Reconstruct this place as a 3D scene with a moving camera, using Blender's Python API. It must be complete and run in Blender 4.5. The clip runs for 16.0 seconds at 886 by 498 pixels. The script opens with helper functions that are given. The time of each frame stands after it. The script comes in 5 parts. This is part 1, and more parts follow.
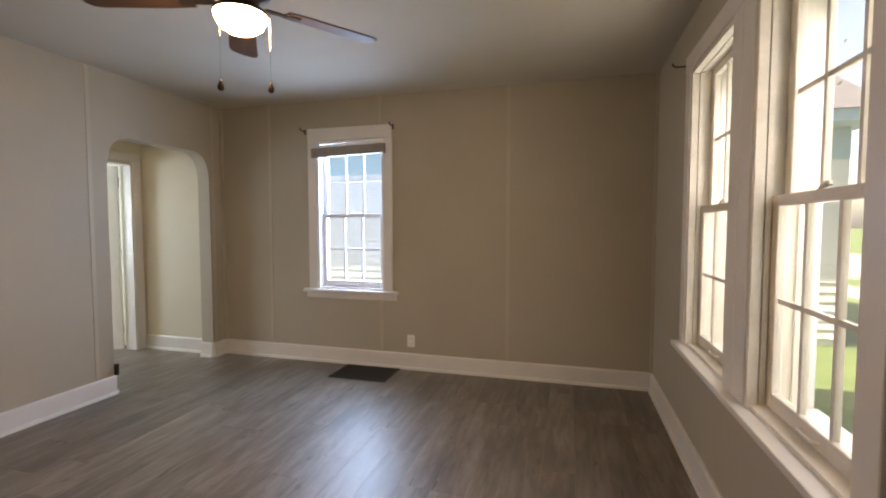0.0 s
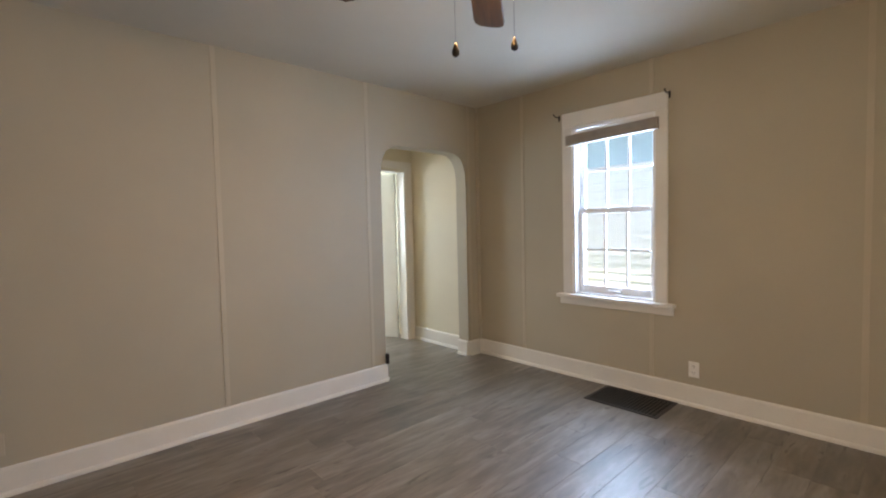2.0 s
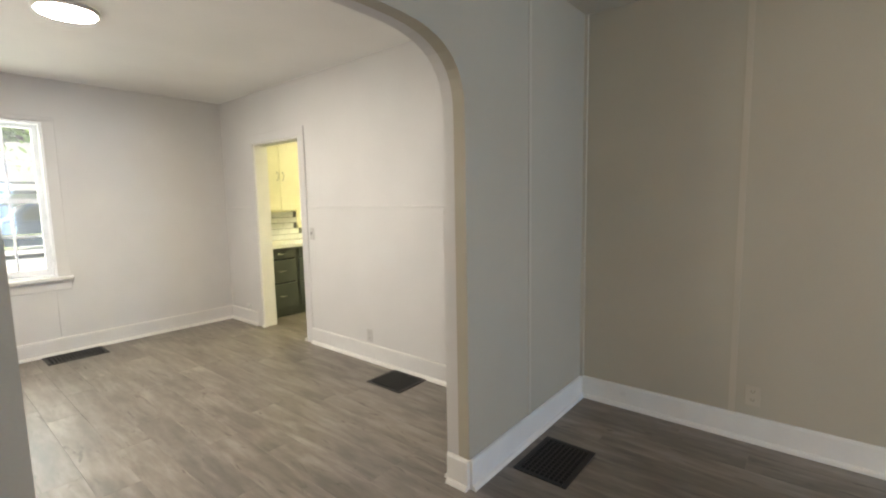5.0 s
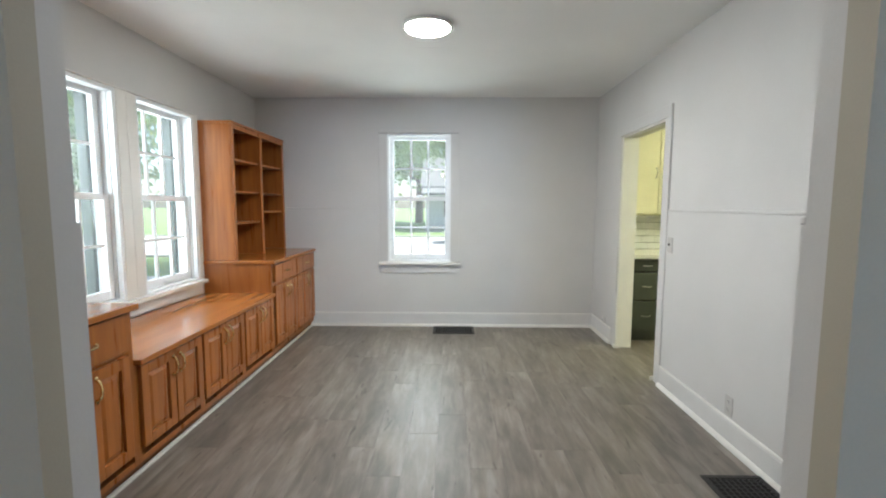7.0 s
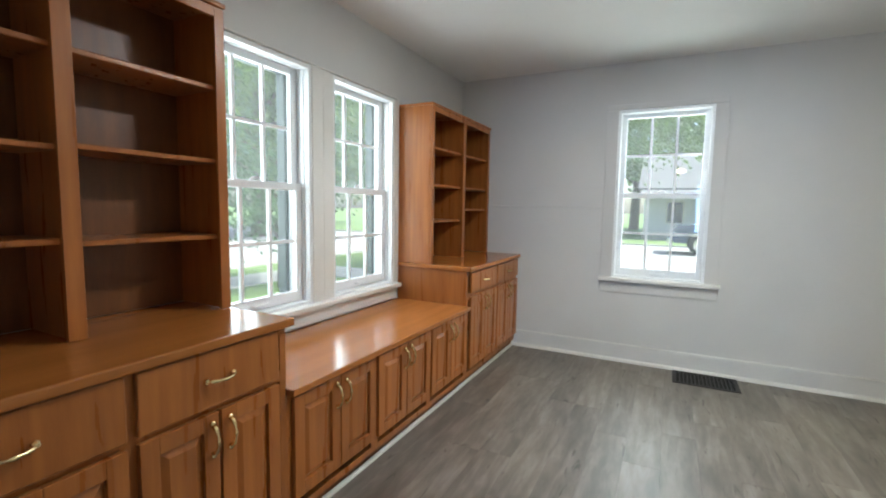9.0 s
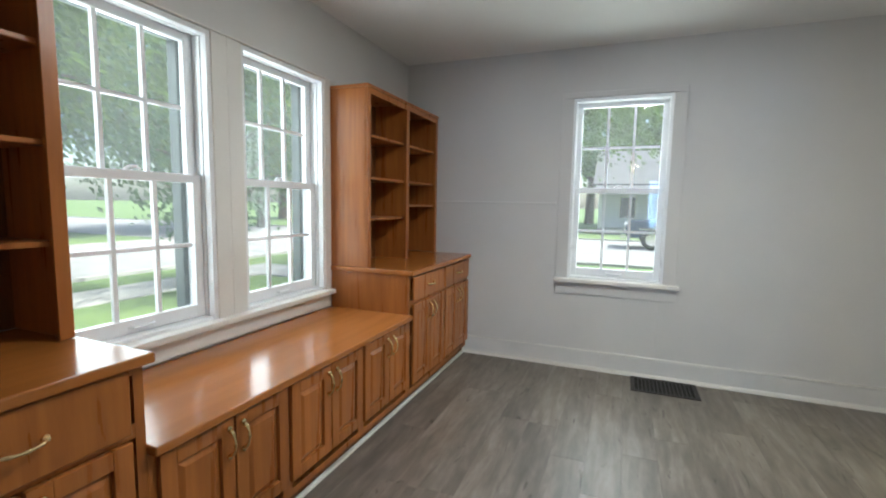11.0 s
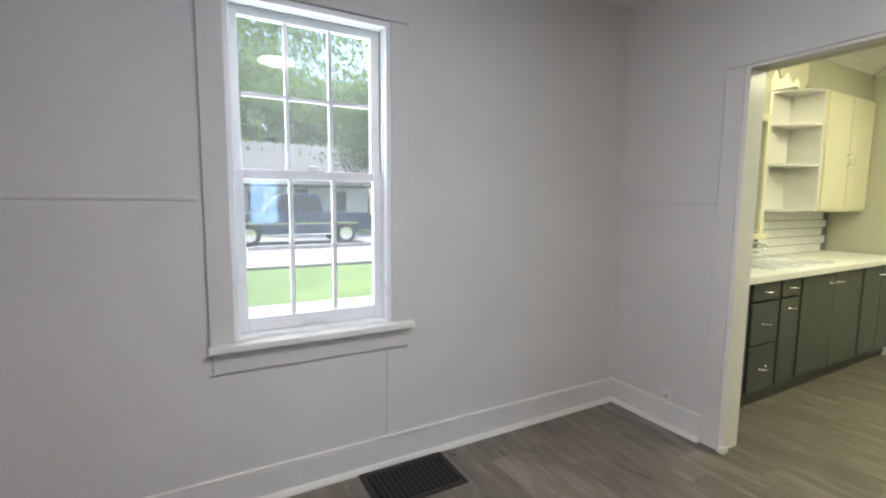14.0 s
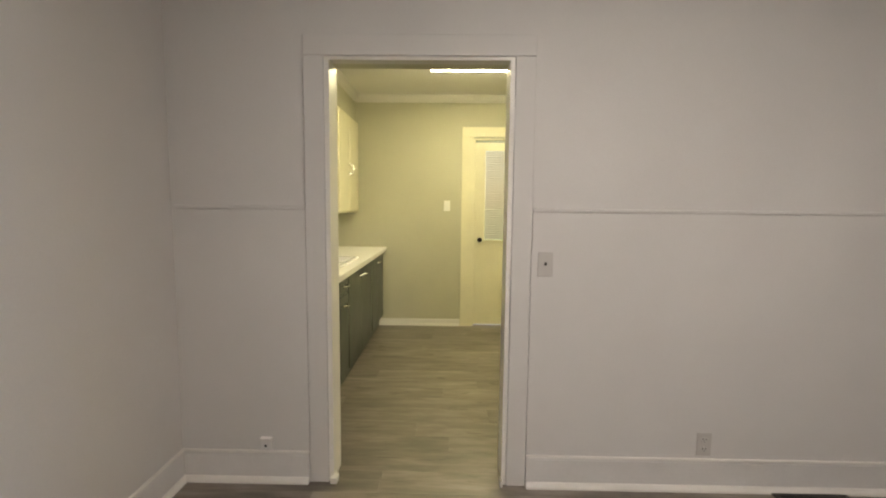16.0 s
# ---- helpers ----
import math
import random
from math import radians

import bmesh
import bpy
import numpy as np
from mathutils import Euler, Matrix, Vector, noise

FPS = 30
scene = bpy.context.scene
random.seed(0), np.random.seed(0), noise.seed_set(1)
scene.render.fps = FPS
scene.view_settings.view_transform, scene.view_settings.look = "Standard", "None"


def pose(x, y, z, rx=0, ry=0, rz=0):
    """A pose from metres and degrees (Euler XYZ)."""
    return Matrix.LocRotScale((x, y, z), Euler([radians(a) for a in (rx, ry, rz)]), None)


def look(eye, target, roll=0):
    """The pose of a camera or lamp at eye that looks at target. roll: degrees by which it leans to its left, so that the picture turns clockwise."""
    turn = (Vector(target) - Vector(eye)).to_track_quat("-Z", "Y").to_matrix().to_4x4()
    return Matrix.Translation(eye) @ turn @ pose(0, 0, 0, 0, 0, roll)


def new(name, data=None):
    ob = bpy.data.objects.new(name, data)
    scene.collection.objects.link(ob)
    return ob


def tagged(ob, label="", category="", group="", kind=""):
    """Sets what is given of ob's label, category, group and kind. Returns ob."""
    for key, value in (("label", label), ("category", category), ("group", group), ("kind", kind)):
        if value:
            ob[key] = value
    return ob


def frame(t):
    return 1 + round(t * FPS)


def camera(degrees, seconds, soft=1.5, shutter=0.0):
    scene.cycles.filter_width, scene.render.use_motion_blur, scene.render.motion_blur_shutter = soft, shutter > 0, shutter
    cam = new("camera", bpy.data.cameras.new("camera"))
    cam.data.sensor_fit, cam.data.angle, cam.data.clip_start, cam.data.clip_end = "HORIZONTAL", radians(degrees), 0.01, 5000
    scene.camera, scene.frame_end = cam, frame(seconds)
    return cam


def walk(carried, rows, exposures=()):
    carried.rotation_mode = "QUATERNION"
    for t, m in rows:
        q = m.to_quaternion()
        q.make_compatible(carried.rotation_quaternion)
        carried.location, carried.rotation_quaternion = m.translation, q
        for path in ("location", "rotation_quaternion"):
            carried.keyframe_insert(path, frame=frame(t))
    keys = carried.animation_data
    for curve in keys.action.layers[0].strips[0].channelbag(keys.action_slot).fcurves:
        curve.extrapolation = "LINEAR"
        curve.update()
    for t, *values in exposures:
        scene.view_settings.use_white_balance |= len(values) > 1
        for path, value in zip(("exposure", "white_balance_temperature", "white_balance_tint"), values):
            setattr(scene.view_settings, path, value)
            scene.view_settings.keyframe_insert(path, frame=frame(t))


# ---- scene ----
cam = camera(89.2, 16.0, 2.1)
PATH = [
    (0, (1.7, 0.74, 1.37), (1.165, 2.664, 1.266), 0.0),
    (0.5, (1.548, 0.931, 1.371), (0.946, 2.836, 1.272), -0.8),
    (1, (1.423, 1.097, 1.376), (0.658, 2.942, 1.289), -2.5),
    (1.5, (1.388, 1.185, 1.371), (0.307, 2.866, 1.304), -1.9),
    (2, (1.419, 1.199, 1.354), (-0.047, 2.555, 1.258), -1.3),
    (2.5, (1.465, 1.19, 1.354), (-0.31, 2.104, 1.233), -0.6),
    (3, (1.515, 1.246, 1.398), (-0.434, 1.67, 1.255), -0.2),
    (3.5, (1.529, 1.364, 1.451), (-0.461, 1.287, 1.268), -0.7),
    (4, (1.469, 1.385, 1.454), (-0.45, 0.865, 1.241), -0.8),
    (4.5, (1.339, 1.31, 1.43), (-0.427, 0.396, 1.218), -1.0),
    (5, (1.157, 1.244, 1.415), (-0.373, -0.026, 1.197), -1.1),
    (5.2, (1.058, 1.261, 1.419), (-0.339, -0.153, 1.2), -1.0),
    (7.3, (0.204, 0.66, 1.377), (0.438, -1.318, 1.188), 0.3),
    (7.5, (0.263, 0.532, 1.365), (0.613, -1.428, 1.176), 0.4),
    (8, (0.44, 0.225, 1.375), (1.073, -1.661, 1.172), 0.9),
    (8.2, (0.5, 0.14, 1.372), (1.243, -1.706, 1.168), 0.7),
    (10.3, (0.518, -0.279, 1.294), (1.462, -2.034, 1.12), 1.1),
    (10.5, (0.487, -0.312, 1.33), (1.392, -2.086, 1.149), 0.6),
    (11, (0.551, -0.487, 1.349), (1.287, -2.336, 1.148), 1.0),
    (11.5, (0.724, -0.744, 1.346), (1.237, -2.668, 1.154), 1.8),
    (12, (0.889, -1.039, 1.352), (1.128, -3.015, 1.162), 0.2),
    (12.5, (0.965, -1.345, 1.37), (0.959, -3.335, 1.172), -0.3),
    (13, (0.961, -1.665, 1.348), (0.72, -3.643, 1.167), -0.0),
    (13.5, (1.031, -1.957, 1.367), (0.447, -3.858, 1.159), -0.4),
    (14, (1.083, -2.242, 1.361), (0.124, -3.984, 1.151), 0.5),
    (14.5, (1.0, -2.458, 1.398), (-0.26, -3.995, 1.169), 1.0),
    (15, (0.982, -2.705, 1.406), (-0.623, -3.878, 1.186), 0.2),
    (15.5, (0.911, -2.933, 1.38), (-0.973, -3.566, 1.153), 0.3),
    (16, (0.721, -2.985, 1.379), (-1.27, -3.018, 1.19), 0.6),
]
EXPOSURES = [(0.0, 2.3, 8200, 23), (1.0, 2.2, 8600, 31), (2.0, 2.5, 8300, 20), (3.0, 2.72, 9400, 13), (4.0, 2.75, 8000, 11), (5.2, 2.78, 7100, 9), (7.5, 2.42, 6050, 5), (10.5, 2.3, 6100, 4), (11.5, 2.0, 6200, 8), (12.5, 2.15, 6400, 16), (13.0, 2.35, 6300, 13), (14.0, 2.15, 6100, 12), (14.5, 1.8, 6150, 8), (15.5, 1.45, 7900, 18), (16.0, 1.92, 7350, 15)]
SKY, SUN = 0.085, 2.5
L_NORTH, L_EAST, L_DIN, L_BED = 22, 2.8, 4.2, 18
G_DIN, G_FAN, G_KIT, G_SINK, G_HALL = 42.0, 27.0, 10.0, 26.0, 7.0
LIVING, DINING, KITCHEN, CEIL = (0.425, 0.385, 0.305), (0.60, 0.585, 0.57), (0.50, 0.485, 0.365), (0.56, 0.52, 0.44)
OAK_LIGHT, OAK_DARK = (0.43, 0.150, 0.034), (0.31, 0.100, 0.023)
PLANK_DARK, PLANK_MID, PLANK_LIGHT = (0.098, 0.079, 0.061), (0.152, 0.128, 0.104), (0.230, 0.202, 0.172)

walk(cam, [(t, look(eye, target, roll)) for t, eye, target, roll in PATH], EXPOSURES)

# ---------- world and sun ----------
world = bpy.data.worlds.new("sky")
scene.world = world
world.use_nodes = True
wn, wl = world.node_tree.nodes, world.node_tree.links
sky = wn.new("ShaderNodeTexSky")
sky.sky_type, sky.sun_disc = "NISHITA", False
sky.sun_elevation, sky.sun_rotation = radians(58), radians(250)
sky.air_density, sky.dust_density = 1.0, 2.5
wn["Background"].inputs["Strength"].default_value = SKY
wl.new(sky.outputs[0], wn["Background"].inputs["Color"])

sun = new("sun", bpy.data.lights.new("sun", "SUN"))
sun.data.energy, sun.data.angle, sun.data.color = SUN, radians(0.6), (1.0, 0.95, 0.87)
_az = radians(250)
_dir = Vector((math.sin(_az) * math.cos(radians(58)), math.cos(_az) * math.cos(radians(58)), math.sin(radians(58))))
sun.matrix_world = look(_dir * 40, (0, 0, 0))


def window_lamp(name, x, y, z, w, h, aim, watts, colour=(0.93, 0.97, 1.0)):
    """The sky's light, in the opening of a window."""
    lamp = new(name, bpy.data.lights.new(name, "AREA"))
    lamp.data.shape, lamp.data.size, lamp.data.size_y = "RECTANGLE", w, h
    lamp.data.energy, lamp.data.color = watts, colour
    lamp.matrix_world = look((x, y, z), (x + aim[0], y + aim[1], z + aim[2]))
    return lamp


# ---------- plan ----------
XE, XEL, XW, YN, YS, ZC = 2.45, 2.39, -1.85, 4.745, -4.32, 2.60   # XEL: east wall of the living room
YA0, YA1 = 0.010, -0.115         # the wall with the wide arch: living face, dining face
ARW, ARE = -0.50, 1.03            # jambs of the wide arch
XD = -1.41                       # dining room's west wall
XK = -4.41                       # kitchen's west wall
TE = 0.20                        # outer walls

window_lamp("window_light_north", -0.355, YN + 0.40, 1.47, 0.70, 1.40, (0, -1, -0.25), L_NORTH, (0.36, 0.60, 1.0))
window_lamp("window_light_east_a", XEL + 0.40, 3.345, 1.45, 0.60, 1.4, (-1, 0, -0.25), L_EAST)
window_lamp("window_light_east_b", XEL + 0.40, 2.405, 1.45, 0.60, 1.4, (-1, 0, -0.25), L_EAST)
window_lamp("window_light_dining_a", XE + 0.40, -1.80, 1.45, 0.66, 1.36, (-1, 0, -0.25), L_DIN)
window_lamp("window_light_dining_b", XE + 0.40, -2.69, 1.45, 0.66, 1.36, (-1, 0, -0.25), L_DIN)
window_lamp("window_light_south", 0.599, YS - 0.40, 1.47, 0.66, 1.38, (0, 1, -0.25), L_DIN)


window_lamp("window_light_bedroom", -4.72, 3.65, 1.45, 1.45, 1.25, (1, 0, -0.05), L_BED, (0.48, 0.74, 1.0))


# ---------- materials ----------
def material(name, colour, rough=0.5, metal=0.0, scale=6.0, vary=0.12, fine=90.0, bump=0.05, rough_vary=0.1,
             stretch=(1, 1, 1), second=None, by_object=0.0, spec=0.5):
    m = bpy.data.materials.new(name)
    m.use_nodes = True
    n, l = m.node_tree.nodes, m.node_tree.links
    b = n["Principled BSDF"]
    tc = n.new("ShaderNodeTexCoord")
    mp = n.new("ShaderNodeMapping")
    mp.inputs["Scale"].default_value = stretch
    l.new(tc.outputs["Object"], mp.inputs["Vector"])
    big = n.new("ShaderNodeTexNoise")
    big.inputs["Scale"].default_value, big.inputs["Detail"].default_value = scale, 5
    small = n.new("ShaderNodeTexNoise")
    small.inputs["Scale"].default_value, small.inputs["Detail"].default_value = fine, 3
    l.new(mp.outputs[0], big.inputs["Vector"])
    l.new(mp.outputs[0], small.inputs["Vector"])
    ramp = n.new("ShaderNodeValToRGB")
    dark = second or [c * (1 - vary) for c in colour]
    light = colour if second else [min(1, c * (1 + vary * 0.6)) for c in colour]
    ramp.color_ramp.elements[0].color, ramp.color_ramp.elements[1].color = (*dark, 1), (*light, 1)
    ramp.color_ramp.elements[0].position, ramp.color_ramp.elements[1].position = 0.32, 0.68
    l.new(big.outputs["Fac"], ramp.inputs["Fac"])
    mul = n.new("ShaderNodeMix")
    mul.data_type, mul.blend_type = "RGBA", "MULTIPLY"
    mul.inputs["Factor"].default_value = min(1.0, vary * 1.5)
    l.new(ramp.outputs[0], mul.inputs["A"])
    l.new(small.outputs["Fac"], mul.inputs["B"])
    out = mul.outputs["Result"]
    if by_object:
        info = n.new("ShaderNodeObjectInfo")
        hsv = n.new("ShaderNodeHueSaturation")
        mr = n.new("ShaderNodeMapRange")
        mr.inputs["To Min"].default_value, mr.inputs["To Max"].default_value = 1 - by_object, 1 + by_object
        l.new(info.outputs["Random"], mr.inputs["Value"])
        l.new(mr.outputs[0], hsv.inputs["Value"])
        l.new(out, hsv.inputs["Color"])
        out = hsv.outputs[0]
    l.new(out, b.inputs["Base Color"])
    rr = n.new("ShaderNodeMapRange")
    rr.inputs["To Min"].default_value, rr.inputs["To Max"].default_value = max(0.02, rough - rough_vary), min(1, rough + rough_vary)
    l.new(big.outputs["Fac"], rr.inputs["Value"])
    l.new(rr.outputs[0], b.inputs["Roughness"])
    b.inputs["Metallic"].default_value = metal
    b.inputs["Specular IOR Level"].default_value = spec
    if bump:
        bp = n.new("ShaderNodeBump")
        bp.inputs["Strength"].default_value, bp.inputs["Distance"].default_value = bump, 0.01
        l.new(small.outputs["Fac"], bp.inputs["Height"])
        l.new(bp.outputs[0], b.inputs["Normal"])
    return m


def glowing(name, colour, strength):
    m = bpy.data.materials.new(name)
    m.use_nodes = True
    b = m.node_tree.nodes["Principled BSDF"]
    b.inputs["Base Color"].default_value = (0.9, 0.9, 0.9, 1)
    b.inputs["Emission Color"].default_value = (*colour, 1)
    b.inputs["Emission Strength"].default_value = strength
    return m


def glass_material(name, tint=(0.97, 0.99, 0.985), gloss=0.9, haze=0.065):
    m = bpy.data.materials.new(name)
    m.use_nodes = True
    n, l = m.node_tree.nodes, m.node_tree.links
    n.remove(n["Principled BSDF"])
    clear, shine, mix = n.new("ShaderNodeBsdfTransparent"), n.new("ShaderNodeBsdfGlossy"), n.new("ShaderNodeMixShader")
    edge, power, scale = n.new("ShaderNodeLayerWeight"), n.new("ShaderNodeMath"), n.new("ShaderNodeMath")
    clear.inputs["Color"].default_value = (*tint, 1)
    shine.inputs["Color"].default_value = (gloss, gloss, gloss, 1)
    shine.inputs["Roughness"].default_value = 0.02
    edge.inputs["Blend"].default_value = 0.5
    power.operation, scale.operation = "POWER", "MULTIPLY_ADD"
    power.inputs[1].default_value = 5.0
    scale.inputs[1].default_value, scale.inputs[2].default_value = 0.55, 0.020
    l.new(edge.outputs["Facing"], power.inputs[0])
    l.new(power.outputs[0], scale.inputs[0])
    l.new(scale.outputs[0], mix.inputs[0])
    # a translucent share lays a pale veil of glare over the view outside
    veil, veil_mix = n.new("ShaderNodeBsdfTranslucent"), n.new("ShaderNodeMixShader")
    veil_mix.inputs[0].default_value = haze
    l.new(clear.outputs[0], veil_mix.inputs[1])
    l.new(veil.outputs[0], veil_mix.inputs[2])
    l.new(veil_mix.outputs[0], mix.inputs[1])
    l.new(shine.outputs[0], mix.inputs[2])
    l.new(mix.outputs[0], n["Material Output"].inputs["Surface"])
    return m


def plank_material():
    """Grey-brown weathered vinyl plank, grain along y."""
    m = bpy.data.materials.new("vinyl_plank")
    m.use_nodes = True
    n, l = m.node_tree.nodes, m.node_tree.links
    b = n["Principled BSDF"]
    geo, info = n.new("ShaderNodeNewGeometry"), n.new("ShaderNodeObjectInfo")
    off = n.new("ShaderNodeVectorMath")
    off.operation = "MULTIPLY_ADD"
    comb = n.new("ShaderNodeCombineXYZ")
    for k in range(3):
        l.new(info.outputs["Random"], comb.inputs[k])
    off.inputs[1].default_value = (31.0, 17.0, 5.0)
    l.new(comb.outputs[0], off.inputs[0])
    l.new(geo.outputs["Position"], off.inputs[2])
    def noise_at(scale, sx, sy, detail, dist=0.0):
        mp = n.new("ShaderNodeMapping")
        mp.inputs["Scale"].default_value = (sx, sy, 1)
        l.new(off.outputs[0], mp.inputs["Vector"])
        t = n.new("ShaderNodeTexNoise")
        t.inputs["Scale"].default_value, t.inputs["Detail"].default_value, t.inputs["Distortion"].default_value = scale, detail, dist
        l.new(mp.outputs[0], t.inputs["Vector"])
        return t
    streak, cloud, fine, crack = noise_at(5, 3.6, 0.50, 6, 0.5), noise_at(1.6, 2.0, 0.8, 4, 0.6), noise_at(11, 3.2, 0.8, 5, 0.6), noise_at(7, 3.0, 0.55, 3, 1.2)
    ramp = n.new("ShaderNodeValToRGB")
    e = ramp.color_ramp.elements
    e[0].position, e[0].color = 0.28, (*PLANK_DARK, 1)
    e[1].position, e[1].color = 0.74, (*PLANK_LIGHT, 1)
    mid = ramp.color_ramp.elements.new(0.50)
    mid.color = (*PLANK_MID, 1)
    l.new(streak.outputs["Fac"], ramp.inputs["Fac"])
    m1 = n.new("ShaderNodeMix")
    m1.data_type, m1.blend_type = "RGBA", "SOFT_LIGHT"
    m1.inputs["Factor"].default_value = 1.0
    l.new(ramp.outputs[0], m1.inputs["A"])
    l.new(cloud.outputs["Fac"], m1.inputs["B"])
    m2 = n.new("ShaderNodeMix")
    m2.data_type, m2.blend_type = "RGBA", "SOFT_LIGHT"
    m2.inputs["Factor"].default_value = 0.38
    l.new(m1.outputs["Result"], m2.inputs["A"])
    l.new(fine.outputs["Fac"], m2.inputs["B"])
    hsv, mr = n.new("ShaderNodeHueSaturation"), n.new("ShaderNodeMapRange")
    mr.inputs["To Min"].default_value, mr.inputs["To Max"].default_value = 0.90, 1.10
    l.new(info.outputs["Random"], mr.inputs["Value"])
    l.new(mr.outputs[0], hsv.inputs["Value"])
    marks = n.new("ShaderNodeValToRGB")
    marks.color_ramp.elements[0].position, marks.color_ramp.elements[0].color = 0.27, (0.42, 0.38, 0.34, 1)
    marks.color_ramp.elements[1].position, marks.color_ramp.elements[1].color = 0.36, (1, 1, 1, 1)
    l.new(crack.outputs["Fac"], marks.inputs["Fac"])
    m3 = n.new("ShaderNodeMix")
    m3.data_type, m3.blend_type = "RGBA", "MULTIPLY"
    m3.inputs["Factor"].default_value = 1.0
    l.new(m2.outputs["Result"], m3.inputs["A"])
    l.new(marks.outputs[0], m3.inputs["B"])
    l.new(m3.outputs["Result"], hsv.inputs["Color"])
    l.new(hsv.outputs[0], b.inputs["Base Color"])
    rr = n.new("ShaderNodeMapRange")
    rr.inputs["To Min"].default_value, rr.inputs["To Max"].default_value = 0.33, 0.50
    l.new(streak.outputs["Fac"], rr.inputs["Value"])
    l.new(rr.outputs[0], b.inputs["Roughness"])
    bp = n.new("ShaderNodeBump")
    bp.inputs["Strength"].default_value, bp.inputs["Distance"].default_value = 0.12, 0.004
    l.new(fine.outputs["Fac"], bp.inputs["Height"])
    l.new(bp.outputs[0], b.inputs["Normal"])
    b.inputs["Specular IOR Level"].default_value = 0.95
    return m


WALL_L = material("greige_wall_paint", LIVING, 0.62, scale=1.4, vary=0.05, fine=160, bump=0.06, rough_vary=0.06)
WALL_D = material("pale_grey_wall_paint", DINING, 0.6, scale=1.3, vary=0.05, fine=150, bump=0.06, rough_vary=0.06)
WALL_K = material("khaki_wall_paint", KITCHEN, 0.6, scale=1.5, vary=0.05, fine=150, bump=0.06, rough_vary=0.06)
WALL_H = material("cream_hall_paint", (0.68, 0.63, 0.50), 0.6, scale=1.5, vary=0.05, fine=150, bump=0.05)
CEIL_L = material("living_ceiling_paint", CEIL, 0.8, scale=1.2, vary=0.06, fine=120, bump=0.08)
CEIL_D = material("white_ceiling_paint", (0.80, 0.79, 0.77), 0.8, scale=1.2, vary=0.05, fine=120, bump=0.08)
TRIM = material("white_gloss_trim", (0.72, 0.70, 0.66), 0.32, scale=5, vary=0.04, fine=60, bump=0.03)
SKIRT_D = material("pale_grey_gloss_trim", [c * 1.04 for c in DINING], 0.38, scale=4, vary=0.05, fine=70, bump=0.04)
BATTEN = material("painted_batten", [c * 1.12 for c in LIVING], 0.5, scale=3, vary=0.05, fine=90, bump=0.04)
SASH = material("white_vinyl_sash", (0.82, 0.83, 0.84), 0.3, scale=8, vary=0.03, fine=80, bump=0.0)
SASH_OLD = material("cream_painted_sash", (0.78, 0.74, 0.66), 0.38, scale=9, vary=0.10, fine=70, bump=0.06)
STORM = material("dark_green_outer_frame", (0.018, 0.034, 0.030), 0.6, scale=6, vary=0.15, fine=60, bump=0.04)
# haze sets how strongly the added glare whitens the view
GLASS = glass_material("veiled_window_glass", haze=0.03)
GLASS_FAINT_VEIL = glass_material("faint_veil_window_glass", haze=0.012)
OAK = material("honey_oak", OAK_LIGHT, 0.30, scale=4.0, vary=0.08, fine=55, bump=0.06, stretch=(7, 7, 0.5), second=OAK_DARK, by_object=0.10, spec=0.4)
OAK_TOP = material("honey_oak_top", OAK_LIGHT, 0.17, scale=2.5, vary=0.08, fine=40, bump=0.02, stretch=(5, 0.5, 1), second=[c * 0.82 for c in OAK_LIGHT], rough_vary=0.05)
# the same oak with shade put into its colour, for insides and feet
OAK_SHADE = material("oak_darkened_for_shade", [c * 0.55 for c in OAK_LIGHT], 0.4, scale=4.0, vary=0.2, fine=50, bump=0.05, stretch=(5, 5, 0.6), second=[c * 0.5 for c in OAK_DARK])
BRASS = material("polished_brass", (0.92, 0.72, 0.38), 0.24, 1.0, scale=30, vary=0.08, bump=0.0)
CHROME = material("chrome", (0.8, 0.8, 0.8), 0.12, 1.0, scale=30, vary=0.05, bump=0.0)
BRONZE = material("oil_rubbed_bronze", (0.035, 0.027, 0.022), 0.4, 0.7, scale=30, vary=0.1, bump=0.0)
WALNUT = material("walnut_fan_blade", (0.14, 0.075, 0.04), 0.6, scale=5, vary=0.3, fine=60, bump=0.04, stretch=(0.6, 8, 8), second=(0.06, 0.033, 0.018))
VENT = material("dark_bronze_grille", (0.030, 0.027, 0.025), 0.5, 0.3, scale=30, vary=0.2, bump=0.03)
DUCT_SHADE = material("duct_shade_black", (0.008, 0.008, 0.008), 0.9, scale=10, vary=0.2, bump=0.0)
PLATE = material("white_plastic_plate", (0.80, 0.79, 0.76), 0.35, scale=20, vary=0.02, bump=0.0)
PLATE_D = material("ivory_grey_plate", (0.46, 0.44, 0.42), 0.4, scale=20, vary=0.02, bump=0.0)
SLOT = material("dark_slot", (0.03, 0.03, 0.03), 0.6, scale=20, vary=0.05, bump=0.0)
BLIND = material("grey_brown_blind", (0.38, 0.33, 0.28), 0.55, scale=12, vary=0.15, fine=60, bump=0.03)
GREENGREY = material("grey_green_cabinet_paint", (0.065, 0.075, 0.065), 0.35, scale=5, vary=0.12, fine=60, bump=0.03)
CREAM = material("cream_cabinet_paint", (0.74, 0.70, 0.52), 0.4, scale=4, vary=0.05, fine=60, bump=0.03)
LAMINATE = material("white_laminate", (0.76, 0.75, 0.72), 0.4, scale=8, vary=0.01, fine=100, bump=0.0)
TILE = material("white_wall_tile", (0.76, 0.77, 0.78), 0.12, scale=12, vary=0.04, fine=60, bump=0.0, by_object=0.04)
GROUT = material("grey_grout", (0.16, 0.16, 0.17), 0.9, scale=40, vary=0.2, bump=0.1)
